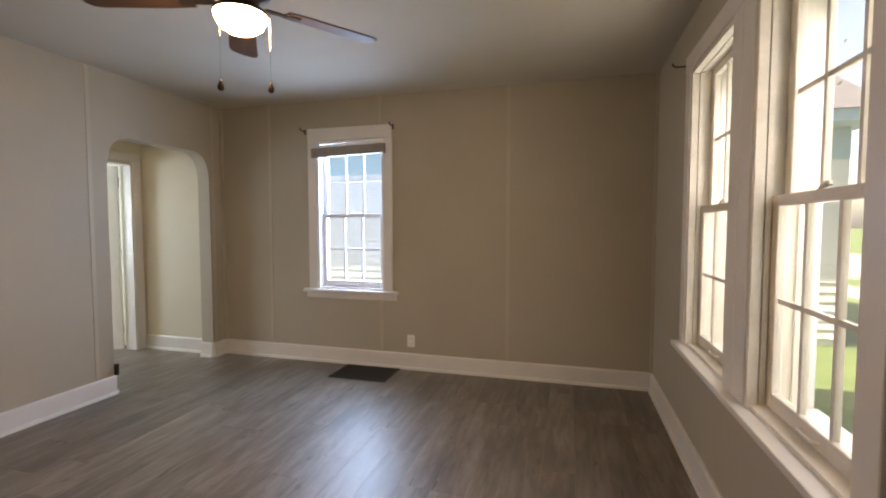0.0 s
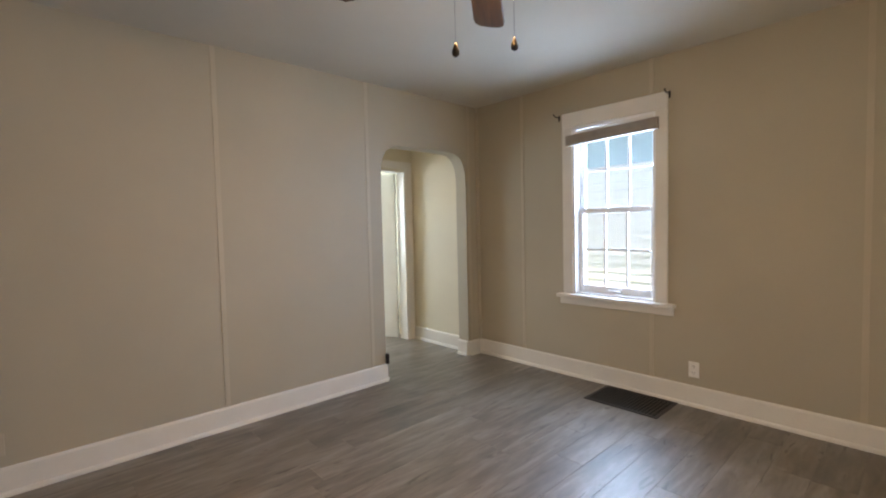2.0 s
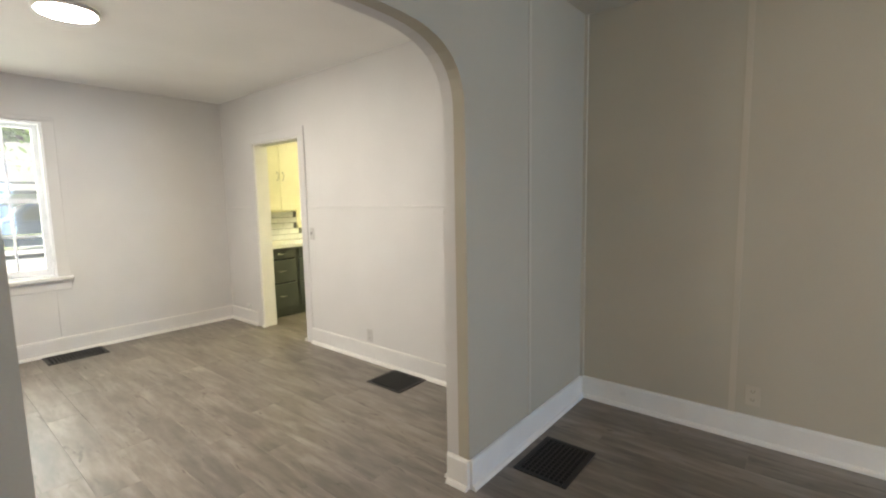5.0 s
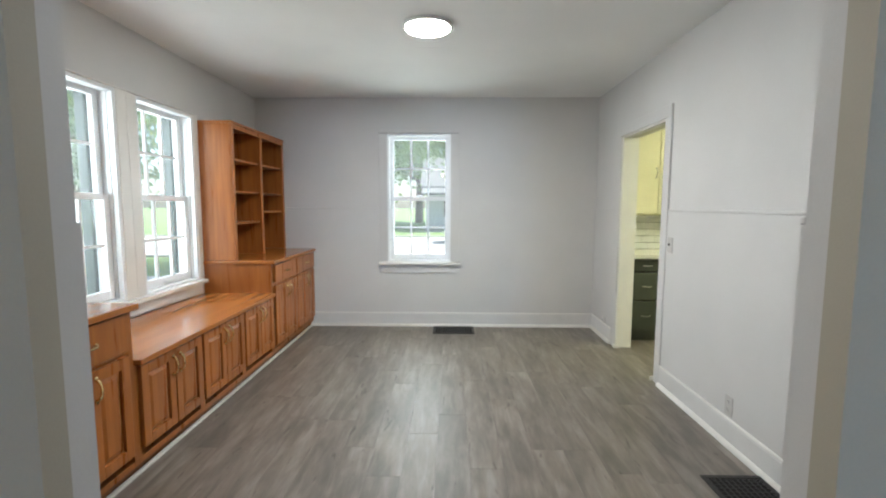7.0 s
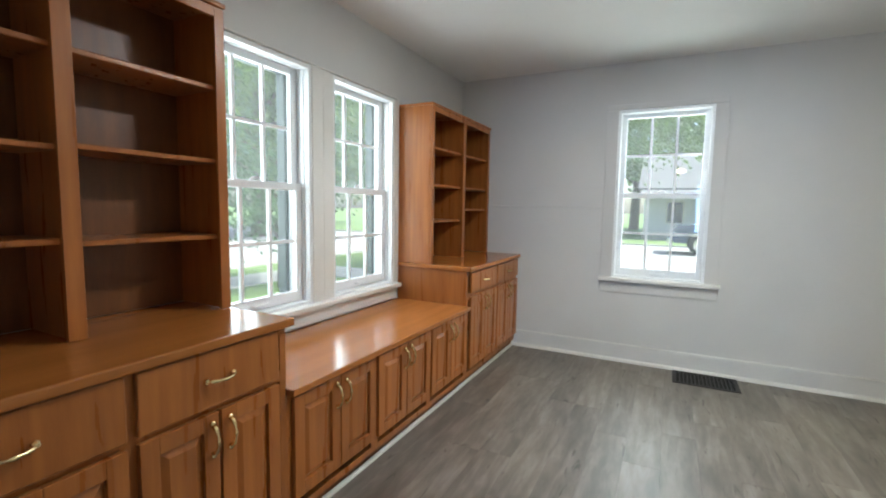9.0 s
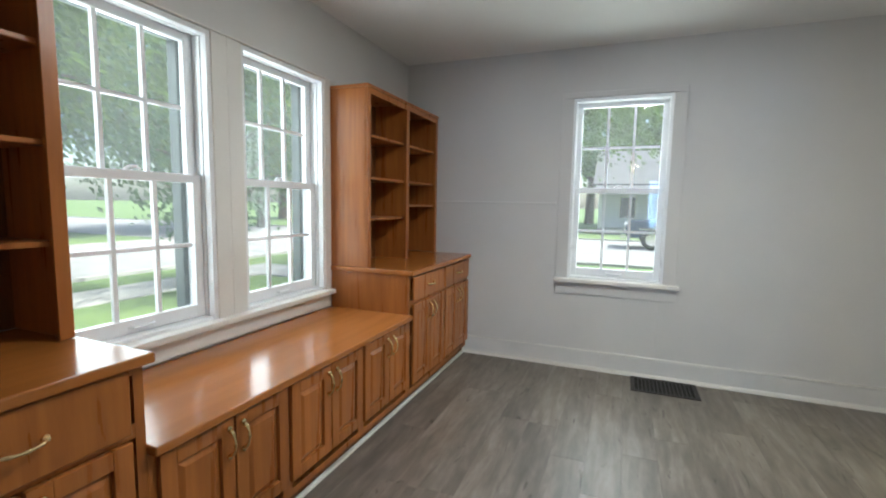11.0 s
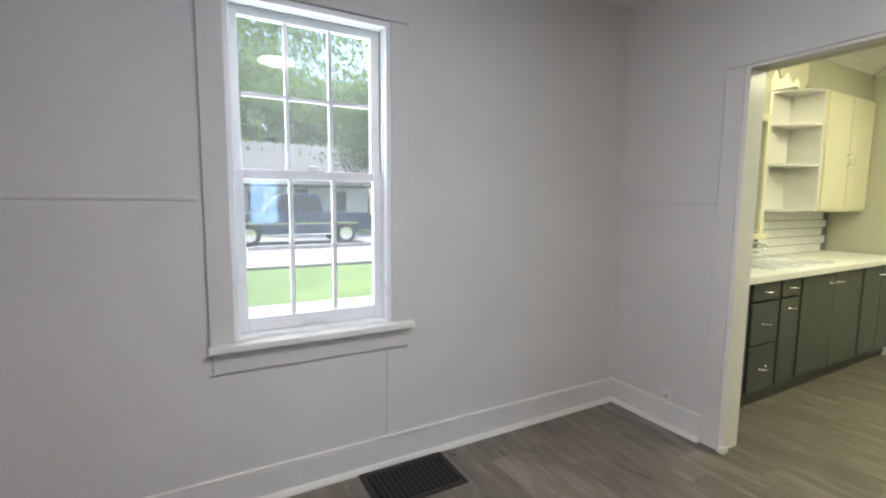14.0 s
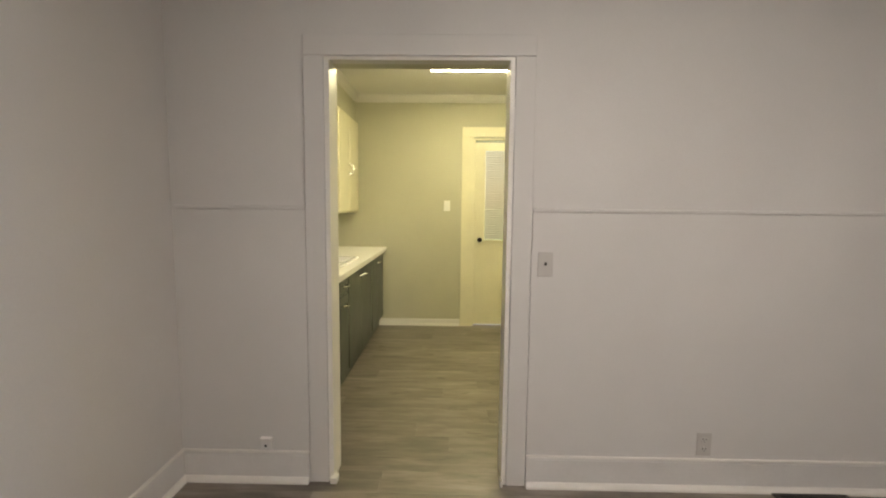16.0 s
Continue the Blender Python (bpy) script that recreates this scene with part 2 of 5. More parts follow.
PORCELAIN = material("white_porcelain", (0.84, 0.84, 0.83), 0.12, scale=8, vary=0.02, bump=0.0)
PLANK = plank_material()
SUBFLOOR = material("dark_subfloor", (0.03, 0.026, 0.022), 0.9, scale=9, vary=0.2, bump=0.0)
GRASS = material("summer_lawn", (0.17, 0.25, 0.075), 0.9, scale=0.8, vary=0.3, fine=30, bump=0.3, second=(0.10, 0.17, 0.045))
ASPHALT = material("pale_worn_asphalt", (0.30, 0.295, 0.29), 0.9, scale=1.5, vary=0.2, fine=80, bump=0.2)
CONCRETE = material("pale_concrete", (0.40, 0.39, 0.36), 0.9, scale=2.5, vary=0.2, fine=60, bump=0.2)
BARK = material("grey_brown_bark", (0.10, 0.075, 0.055), 0.9, scale=6, vary=0.4, fine=40, bump=0.6, stretch=(4, 4, 0.6))
LEAF_A = material("maple_leaf_green", (0.19, 0.29, 0.085), 0.6, scale=1.2, vary=0.3, fine=8, bump=0.0, second=(0.12, 0.20, 0.055))
LEAF_B = material("dark_leaf_green", (0.14, 0.23, 0.11), 0.6, scale=1.5, vary=0.3, fine=8, bump=0.0, second=(0.085, 0.16, 0.075))


def leafy(m):
    """Lets part of the light pass through the leaves."""
    n, l = m.node_tree.nodes, m.node_tree.links
    b = n["Principled BSDF"]
    tr, mix = n.new("ShaderNodeBsdfTranslucent"), n.new("ShaderNodeMixShader")
    l.new(b.inputs["Base Color"].links[0].from_socket, tr.inputs["Color"])
    mix.inputs[0].default_value = 0.6
    l.new(b.outputs[0], mix.inputs[1])
    l.new(tr.outputs[0], mix.inputs[2])
    l.new(mix.outputs[0], n["Material Output"].inputs["Surface"])


leafy(LEAF_A)
leafy(LEAF_B)
SIDING = material("white_lap_siding", (0.76, 0.77, 0.78), 0.55, scale=3, vary=0.06, fine=60, bump=0.04)
ROOF = material("grey_asphalt_shingle", (0.16, 0.16, 0.165), 0.95, scale=8, vary=0.3, fine=60, bump=0.4)
BLUE = material("pale_blue_soffit", (0.30, 0.50, 0.60), 0.6, scale=4, vary=0.08, fine=50, bump=0.03)
CARPAINT = material("dark_blue_car_paint", (0.05, 0.075, 0.13), 0.2, 0.2, scale=10, vary=0.1, bump=0.0)
CARGLASS = material("tinted_car_glass", (0.03, 0.04, 0.05), 0.05, scale=10, vary=0.05, bump=0.0)
RUBBER = material("tyre_rubber", (0.025, 0.025, 0.025), 0.8, scale=20, vary=0.2, bump=0.1)
REDFENCE = material("red_brown_fence", (0.20, 0.06, 0.045), 0.8, scale=4, vary=0.2, fine=30, bump=0.2)
GLOW_D = glowing("led_disc_light", (1.0, 0.97, 0.93), G_DIN)
GLOW_F = glowing("warm_fan_bowl", (1.0, 0.66, 0.33), G_FAN)
GLOW_K = glowing("fluorescent_diffuser", (1.0, 0.97, 0.60), G_KIT)
GLOW_S = glowing("sink_lamp", (1.0, 0.95, 0.66), G_SINK)
GLOW_H = glowing("hall_lamp_shade", (1.0, 0.92, 0.74), G_HALL)


# ---------- mesh helpers ----------
def box(bm, x0, x1, y0, y1, z0, z1):
    vs = [bm.verts.new(p) for p in ((x0, y0, z0), (x1, y0, z0), (x1, y1, z0), (x0, y1, z0), (x0, y0, z1), (x1, y0, z1), (x1, y1, z1), (x0, y1, z1))]
    for f in ((0, 3, 2, 1), (4, 5, 6, 7), (0, 1, 5, 4), (1, 2, 6, 5), (2, 3, 7, 6), (3, 0, 4, 7)):
        bm.faces.new([vs[i] for i in f])
    return bm


def boxes(*rows):
    bm = bmesh.new()
    for r in rows:
        box(bm, *r)
    return bm


def soft(bm, width=0.004, segments=2):
    bmesh.ops.bevel(bm, geom=bm.edges[:], offset=width, segments=segments, affect="EDGES", profile=0.6)
    return bm


def tube(bm, pts, r, n=8, cap=True):
    """A round bar along pts; r a number or one radius a point."""
    rings = []
    pts = [Vector(p) for p in pts]
    for i, p in enumerate(pts):
        d = (pts[min(i + 1, len(pts) - 1)] - pts[max(i - 1, 0)]).normalized()
        a = d.orthogonal().normalized() if i == 0 else (rings_a - d * rings_a.dot(d)).normalized()
        rings_a = a
        c = d.cross(a)
        rad = r[i] if isinstance(r, (list, tuple)) else r
        rings.append([bm.verts.new(p + rad * (math.cos(2 * math.pi * k / n) * a + math.sin(2 * math.pi * k / n) * c)) for k in range(n)])
    for u, v in zip(rings, rings[1:]):
        for k in range(n):
            bm.faces.new((u[k], u[(k + 1) % n], v[(k + 1) % n], v[k]))
    if cap:
        bm.faces.new(rings[0][::-1])
        bm.faces.new(rings[-1])
    return bm


def lathe(bm, profile, n=24, centre=(0, 0)):
    """Turns (radius, z) pairs about a vertical axis."""
    rings = [[bm.verts.new((centre[0] + r * math.cos(2 * math.pi * k / n), centre[1] + r * math.sin(2 * math.pi * k / n), z)) for k in range(n)] for r, z in profile]
    for u, v in zip(rings, rings[1:]):
        for k in range(n):
            bm.faces.new((u[k], u[(k + 1) % n], v[(k + 1) % n], v[k]))
    bm.faces.new(rings[0][::-1])
    bm.faces.new(rings[-1])
    return bm


def prism(bm, outline, axis, a, b):
    """A flat outline (pairs) pushed out along an axis from a to b."""
    def at(p, d):
        return {"x": (d, p[0], p[1]), "y": (p[0], d, p[1]), "z": (p[0], p[1], d)}[axis]
    u = [bm.verts.new(at(p, a)) for p in outline]
    v = [bm.verts.new(at(p, b)) for p in outline]
    k = len(outline)
    bm.faces.new(u)
    bm.faces.new(v[::-1])
    for i in range(k):
        bm.faces.new((u[i], v[i], v[(i + 1) % k], u[(i + 1) % k]))
    bmesh.ops.recalc_face_normals(bm, faces=bm.faces[:])
    return bm


def link(name, bm, mat, smooth=False):
    me = bpy.data.meshes.new(name)
    bmesh.ops.recalc_face_normals(bm, faces=bm.faces[:])
    bm.to_mesh(me)
    bm.free()
    me.materials.append(mat)
    if smooth:
        for p in me.polygons:
            p.use_smooth = True
    return new(name, me)


def part(name, bm, mat, parent, label="", m=None, smooth=False):
    ob = link(name, bm, mat, smooth)
    ob.parent = parent
    if m is not None:
        ob.matrix_basis = m
    if label:
        ob["label"] = label
    return ob


def structure(name, bm, mat, label, category):
    return tagged(link(name, bm, mat), label, category, kind="structure")


def thing(name, m, label, category, group="", kind=""):
    e = new(name)
    e.empty_display_size = 0.1
    e.matrix_world = m
    return tagged(e, label, category, group, kind)


# ---------- floor ----------
floor = structure("floor", boxes((XK - 0.2, XE + 0.19, YS - 0.19, YN + 0.19, -0.15, -0.010)), SUBFLOOR, "grey-brown weathered vinyl plank floor running through the rooms", "floor")

# ---------- walls ----------
def wall_with_holes(name, axis, at, thick, a0, a1, holes, mat, label, category="wall", z1=ZC + 0.02):
    """A wall across axis from at to at+thick, running a0..a1, with (lo, hi, zlo, zhi) holes."""
    bm = bmesh.new()
    lo, hi = min(at, at + thick), max(at, at + thick)
    def put(u0, u1, w0, w1):
        if u1 - u0 < 1e-4 or w1 - w0 < 1e-4:
            return
        if axis == "x":
            box(bm, lo, hi, u0, u1, w0, w1)
        else:
            box(bm, u0, u1, lo, hi, w0, w1)
    cur = a0
    for h0, h1, w0, w1 in sorted(holes):
        put(cur, h0, -0.012, z1)
        put(h0, h1, -0.012, w0)
        put(h0, h1, w1, z1)
        cur = h1
    put(cur, a1, -0.012, z1)
    return structure(name, bm, mat, label, category)


def arch_outline(x0, x1, a, b, rx, rz, top, power=2.9, z1=ZC + 0.02, steps=12):
    pts = [(x0, -0.012), (a, -0.012)]
    for k in range(steps + 1):
        s = math.pi / 2 * k / steps
        pts.append((a + rx * (1 - math.cos(s) ** (2 / power)), top - rz + rz * math.sin(s) ** (2 / power)))
    for k in range(steps, -1, -1):
        s = math.pi / 2 * k / steps
        pts.append((b - rx * (1 - math.cos(s) ** (2 / power)), top - rz + rz * math.sin(s) ** (2 / power)))
    return pts + [(b, -0.012), (x1, -0.012), (x1, z1), (x0, z1)]


WIN_N = (-0.715, 0.005, 0.74, 2.20)
WIN_EL = ((2.97, 3.69, 0.66, 2.27), (2.02, 2.74, 0.66, 2.27))
WIN_ED = ((-2.155, -1.445, 0.745, 2.155), (-3.045, -2.335, 0.745, 2.155))
WIN_S = (0.236, 0.962, 0.755, 2.20)
wall_with_holes("wall_north", "y", YN, TE, XW - 0.16, XEL + TE, [WIN_N], WALL_L, "greige painted panel wall with one sash window", "wall")
wall_with_holes("wall_east_living", "x", XEL, TE, YA0 - 0.06, YN, list(WIN_EL), WALL_L, "greige painted wall with a pair of sash windows", "wall")
wall_with_holes("wall_east_dining", "x", XE, TE, YS - TE, YA0 - 0.0605, list(WIN_ED), WALL_D, "pale grey wall with two sash windows above built-in cabinets", "wall")
wall_with_holes("wall_south", "y", YS, -TE, XD - 0.06, XE, [WIN_S], WALL_D, "pale grey painted wall with a sash window", "wall")
bm = prism(bmesh.new(), arch_outline(XW - 0.16, XEL, ARW, ARE, 0.50, 0.36, 2.12), "y", -0.055, YA0)
structure("wall_arch_living_side", bm, WALL_L, "greige wall round a wide plaster arch", "wall")
bm = prism(bmesh.new(), arch_outline(XD, XE, ARW, ARE, 0.50, 0.36, 2.12), "y", YA1, -0.055)
structure("wall_arch_dining_side", bm, WALL_D, "pale grey wall round a wide plaster arch", "wall")
bm = prism(bmesh.new(), arch_outline(YA0, YN, 3.50, 4.56, 0.26, 0.34, 2.10), "x", XW - 0.14, XW)
structure("wall_west_living", bm, WALL_L, "greige panel wall with an arched opening to the hall", "wall")
KD = (-3.56, -2.715, -0.02, 2.045)
wall_with_holes("wall_west_dining", "x", XD, -0.06, YS, YA1, [KD], WALL_D, "pale grey wall with a cased opening to the kitchen", "wall")
wall_with_holes("wall_kitchen_east", "x", XD - 0.06, -0.07, YS, -1.0, [KD], WALL_K, "khaki kitchen wall beside the opening", "wall")
KWIN = (-3.14, -2.42, 1.15, 2.05)
wall_with_holes("wall_kitchen_south", "y", YS, -TE, XK - 0.15, XD - 0.06, [KWIN], WALL_K, "khaki kitchen wall above a tiled splashback", "wall")
KBD = (-2.715, -1.93, -0.02, 2.14)
wall_with_holes("wall_kitchen_west", "x", XK, -0.15, YS, -0.9, [KBD], WALL_K, "khaki kitchen wall with a half-glazed back door", "wall")
structure("wall_kitchen_north", boxes((XK - 0.15, XD - 0.06, -1.0, -0.9, -0.012, ZC + 0.02)), WALL_K, "plain khaki kitchen wall", "wall")
# hall behind the small arch
wall_with_holes("wall_hall_north", "y", 4.67, 0.075, -4.6, XW - 0.14, [], WALL_H, "cream hall wall", "wall")
HD = (3.765, 4.555, -0.02, 2.04)
wall_with_holes("wall_hall_west", "x", -2.86, -0.12, 2.2, 4.67, [HD], WALL_H, "cream hall wall with an open doorway", "wall")
structure("wall_hall_south", boxes((-4.6, XW - 0.14, 2.1, 2.2, -0.012, ZC + 0.02)), WALL_H, "plain cream hall wall", "wall")
wall_with_holes("wall_bedroom_west", "x", -4.6, -0.1, 2.1, 4.745, [(2.9, 4.4, 0.8, 2.1)], WALL_H, "plain cream wall of the room beyond with a window opening")
# ceilings
structure("ceiling_living", boxes((XW - 0.16, XEL + TE, YA0 - 0.060, YN + TE, ZC, ZC + 0.12)), CEIL_L, "painted plasterboard ceiling", "ceiling")
structure("ceiling_dining", boxes((XD - 0.06, XE + TE, YS - TE, YA0 - 0.0605, ZC, ZC + 0.12)), CEIL_D, "white painted ceiling", "ceiling")
structure("ceiling_kitchen", boxes((XK - 0.15, XD - 0.06, YS - TE, -0.9, ZC, ZC + 0.12)), CEIL_D, "white kitchen ceiling", "ceiling")
structure("ceiling_hall", boxes((-4.7, XW - 0.16, 2.1, YN + TE, ZC, ZC + 0.12)), CEIL_D, "white hall ceiling", "ceiling")
# unseen slab, added so that its overhang keeps the sun off the windows
structure("roof_slab", boxes((XK - 0.6, XE + 0.75, YS - 0.75, YN + 0.7, ZC + 0.13, ZC + 0.30)), ROOF, "unseen grey shingled roof slab, its overhang added to shade the windows", "roof")


# ---------- trim ----------
def skirting(x0, y0, x1, y1, nx, ny, height=0.15, name="baseboard", mat=None, shoe=True):
    """A skirting board with a shoe moulding along a wall; (nx, ny) points into the room."""
    bm = bmesh.new()
    t = 0.018
    d = Vector((x1 - x0, y1 - y0, 0))
    length = d.length
    prof = [(0, 0), (t, 0), (t, height - 0.012), (t - 0.006, height), (0, height)]
    if shoe:
        prof = [(0, 0), (t + 0.018, 0), (t + 0.017, 0.010), (t + 0.012, 0.020), (t, 0.024), (t, height - 0.012), (t - 0.006, height), (0, height)]
    d.normalize()
    rings = []
    for s in (0, length):
        rings.append([bm.verts.new((x0 + d.x * s + nx * p, y0 + d.y * s + ny * p, z)) for p, z in prof])
    k = len(prof)
    for i in range(k):
        bm.faces.new((rings[0][i], rings[1][i], rings[1][(i + 1) % k], rings[0][(i + 1) % k]))
    bm.faces.new(rings[0])
    bm.faces.new(rings[1][::-1])
    return structure(name, bm, mat or TRIM, "white painted skirting board with shoe moulding" if mat is None else "skirting board in the pale grey wall paint", "baseboard")


def dining_skirting(x0, y0, x1, y1, nx, ny):
    """A board painted with the wall, a white strip for the light its rounded top edge catches, and a white
    quarter-round shoe.
    """
    skirting(x0, y0, x1, y1, nx, ny, mat=SKIRT_D, shoe=False)
    d = Vector((x1 - x0, y1 - y0, 0))
    bm = bmesh.new()
    prof = [(0.0182, 0.0), (0.040, 0.0), (0.039, 0.010), (0.034, 0.019), (0.027, 0.025), (0.0182, 0.027)]
    rings = [[bm.verts.new((x + nx * p, y + ny * p, z)) for p, z in prof] for x, y in ((x0, y0), (x0 + d.x, y0 + d.y))]
    for i in range(len(prof)):
        j = (i + 1) % len(prof)
        bm.faces.new((rings[0][i], rings[1][i], rings[1][j], rings[0][j]))
    bm.faces.new(rings[0])
    bm.faces.new(rings[1][::-1])
    structure("trim", bm, TRIM, "white quarter-round shoe moulding along the floor", "trim")
    # white strip along the top, in place of the light that edge catches
    bm = bmesh.new()
    prof = [(0.0, 0.1502), (0.0205, 0.1502), (0.0225, 0.155), (0.019, 0.160), (0.0, 0.161)]
    rings = [[bm.verts.new((x + nx * p, y + ny * p, z)) for p, z in prof] for x, y in ((x0, y0), (x0 + d.x, y0 + d.y))]
    for i in range(len(prof)):
        j = (i + 1) % len(prof)
        bm.faces.new((rings[0][i], rings[1][i], rings[1][j], rings[0][j]))
    bm.faces.new(rings[0])
    bm.faces.new(rings[1][::-1])
    structure("trim", bm, TRIM, "white strip for the light on the top edge of the skirting", "trim")


skirting(XW, YN, XEL, YN, 0, -1)
skirting(XEL, YN - 0.02, XEL, YA0 + 0.02, -1, 0)
skirting(XW, YA0 + 0.02, XW, 3.50, 1, 0)
skirting(XW, 4.56, XW, YN - 0.02, 1, 0)
skirting(XW, YA0, ARW, YA0, 0, 1)
skirting(ARE, YA0, XEL, YA0, 0, 1)
skirting(ARW, YA1, ARW, YA0, 1, 0)
skirting(ARE, YA1, ARE, YA0, -1, 0)
skirting(XD, YA1, ARW, YA1, 0, -1)
dining_skirting(XD, -2.60, XD, YA1 - 0.02, 1, 0)
dining_skirting(XD, YS + 0.02, XD, -3.675, 1, 0)
dining_skirting(XD, YS, 1.86, YS, 0, 1)
skirting(XW - 0.14, 4.56, XW, 4.56, 0, -1)
skirting(XW - 0.14, 3.50, XW, 3.50, 0, 1)
skirting(-2.86, 4.67, XW - 0.14, 4.67, 0, -1, 0.15)
skirting(XK, -3.80, XK, -2.87, 1, 0, 0.075)


def batten(name, x0, x1, y0, y1, z0=0.15, z1=ZC - 0.002):
    return structure(name, boxes((x0, x1, y0, y1, z0, z1)), BATTEN, "narrow painted batten over a panel seam", "trim")


for x in (-1.26, -0.035, 1.185):
    if x == -0.035:
        batten("trim", x - 0.016, x + 0.016, YN - 0.004, YN, 0.15, 0.66)
        batten("trim", x - 0.016, x + 0.016, YN - 0.004, YN, 2.34)
    else:
        batten("trim", x - 0.016, x + 0.016, YN - 0.004, YN)
for y in (0.925, 2.165, 3.365):
    batten("trim", XW, XW + 0.004, y - 0.016, y + 0.016)
for x, y, sx, sy in ((XW, YN, 1, -1), (XEL, YN, -1, -1), (XW, YA0, 1, 1)):
    batten("trim", min(x, x + sx * 0.022), max(x, x + sx * 0.022), min(y, y + sy * 0.022), max(y, y + sy * 0.022))
batten("trim", -1.11, -1.08, YA0, YA0 + 0.004)
batten("trim", XW, XW + 0.004, 4.595, 4.625)

# lower panelling of the dining room
def wainscot(*rows):
    return structure("wainscot", boxes(*rows), WALL_D, "pale grey painted lower wall panelling", "trim")


RZ = 1.355
wainscot((XD, XD + 0.009, -2.60, YA1, 0.14, RZ))
wainscot((XD, XD + 0.009, YS, -3.675, 0.14, RZ))
wainscot((XD + 0.010, 0.149, YS, YS + 0.009, 0.14, RZ), (0.149, 0.263, YS, YS + 0.009, 0.14, 0.612))
wainscot((1.062, XE, YS, YS + 0.009, 0.14, RZ), (0.266, 1.062, YS, YS + 0.009, 0.14, 0.612))
wainscot((XD + 0.010, ARW - 0.001, YA1 - 0.012, YA1, 0.14, RZ))
wainscot((ARE + 0.001, XE, YA1 - 0.012, YA1, 0.0, RZ))
for x0, x1, y0, y1 in ((XD, XD + 0.016, -2.60, YA1 - 0.014), (XD, XD + 0.016, YS + 0.02, -3.675), (1.07, XE, YS, YS + 0.014), (XD + 0.02, ARW - 0.001, YA1 - 0.018, YA1)):
    structure("trim", soft(boxes((x0, x1, y0, y1, RZ + 0.001, RZ + 0.019)), 0.003, 1), WALL_D, "thin painted rail above the wall panelling", "trim")

# cased opening to the kitchen
bm = boxes((XD, XD + 0.016, -3.672, -3.578, 0, 2.06), (XD, XD + 0.016, -2.697, -2.603, 0, 2.06), (XD, XD + 0.018, -3.672, -2.603, 2.061, 2.155))
structure("trim", soft(bm, 0.003, 1), WALL_D, "pale grey flat casing round the kitchen opening", "trim")
bm = boxes((XD - 0.145, XD + 0.004, -3.5775, -3.556, 0, 2.045), (XD - 0.145, XD + 0.004, -2.719, -2.6975, 0, 2.045), (XD - 0.145, XD + 0.004, -3.5775, -2.6975, 2.0455, 2.066))
structure("trim", bm, TRIM, "white gloss lining of the kitchen opening", "trim")
for y in (-3.548, -2.727):
    structure("trim", boxes((XD - 0.02, XD + 0.03, min(y, y - 0.02 if y < -3 else y), max(y, y + 0.012), 0, 0.03)), TRIM, "white shoe moulding block", "trim")


# ---------- windows ----------
def sash_parts(win, m_sash, w, z0, z1, depth, cols, rows, name, muntin=0.018, glass=None):
    """One sash: stiles, rails and muntins, with its panes."""
    s, d = 0.048, 0.032
    bm = boxes((-w / 2, -w / 2 + s, depth, depth + d, z0, z1), (w / 2 - s, w / 2, depth, depth + d, z0, z1),
               (-w / 2 + s, w / 2 - s, depth, depth + d, z0, z0 + s * (1.3 if name == "lower_sash" else 0.8)), (-w / 2 + s, w / 2 - s, depth, depth + d, z1 - s * 0.85, z1))
    iw, iz0, iz1 = w - 2 * s, z0 + s * (1.3 if name == "lower_sash" else 0.8), z1 - s * 0.85
    soft(bm, 0.003, 1)
    sash = part(name, bm, m_sash, win)
    xs = [-iw / 2 + iw * k / cols for k in range(cols + 1)]
    zs = [iz0 + (iz1 - iz0) * k / rows for k in range(rows + 1)]
    bm = bmesh.new()
    for x in xs[1:-1]:
        box(bm, x - muntin / 2, x + muntin / 2, depth + 0.006, depth + 0.026, iz0, iz1)
    for k, z in enumerate(zs[1:-1]):
        for a, b in zip(xs, xs[1:]):
            box(bm, a + muntin / 2, b - muntin / 2, depth + 0.008, depth + 0.024, z - muntin / 2, z + muntin / 2)
    part("muntin", bm, m_sash, sash)
    for a, b in zip(xs, xs[1:]):
        for c, e in zip(zs, zs[1:]):
            pane = part("pane", boxes((a, b, depth + 0.014, depth + 0.017, c, e)), glass or GLASS, sash)
            pane.visible_shadow = False
    return sash


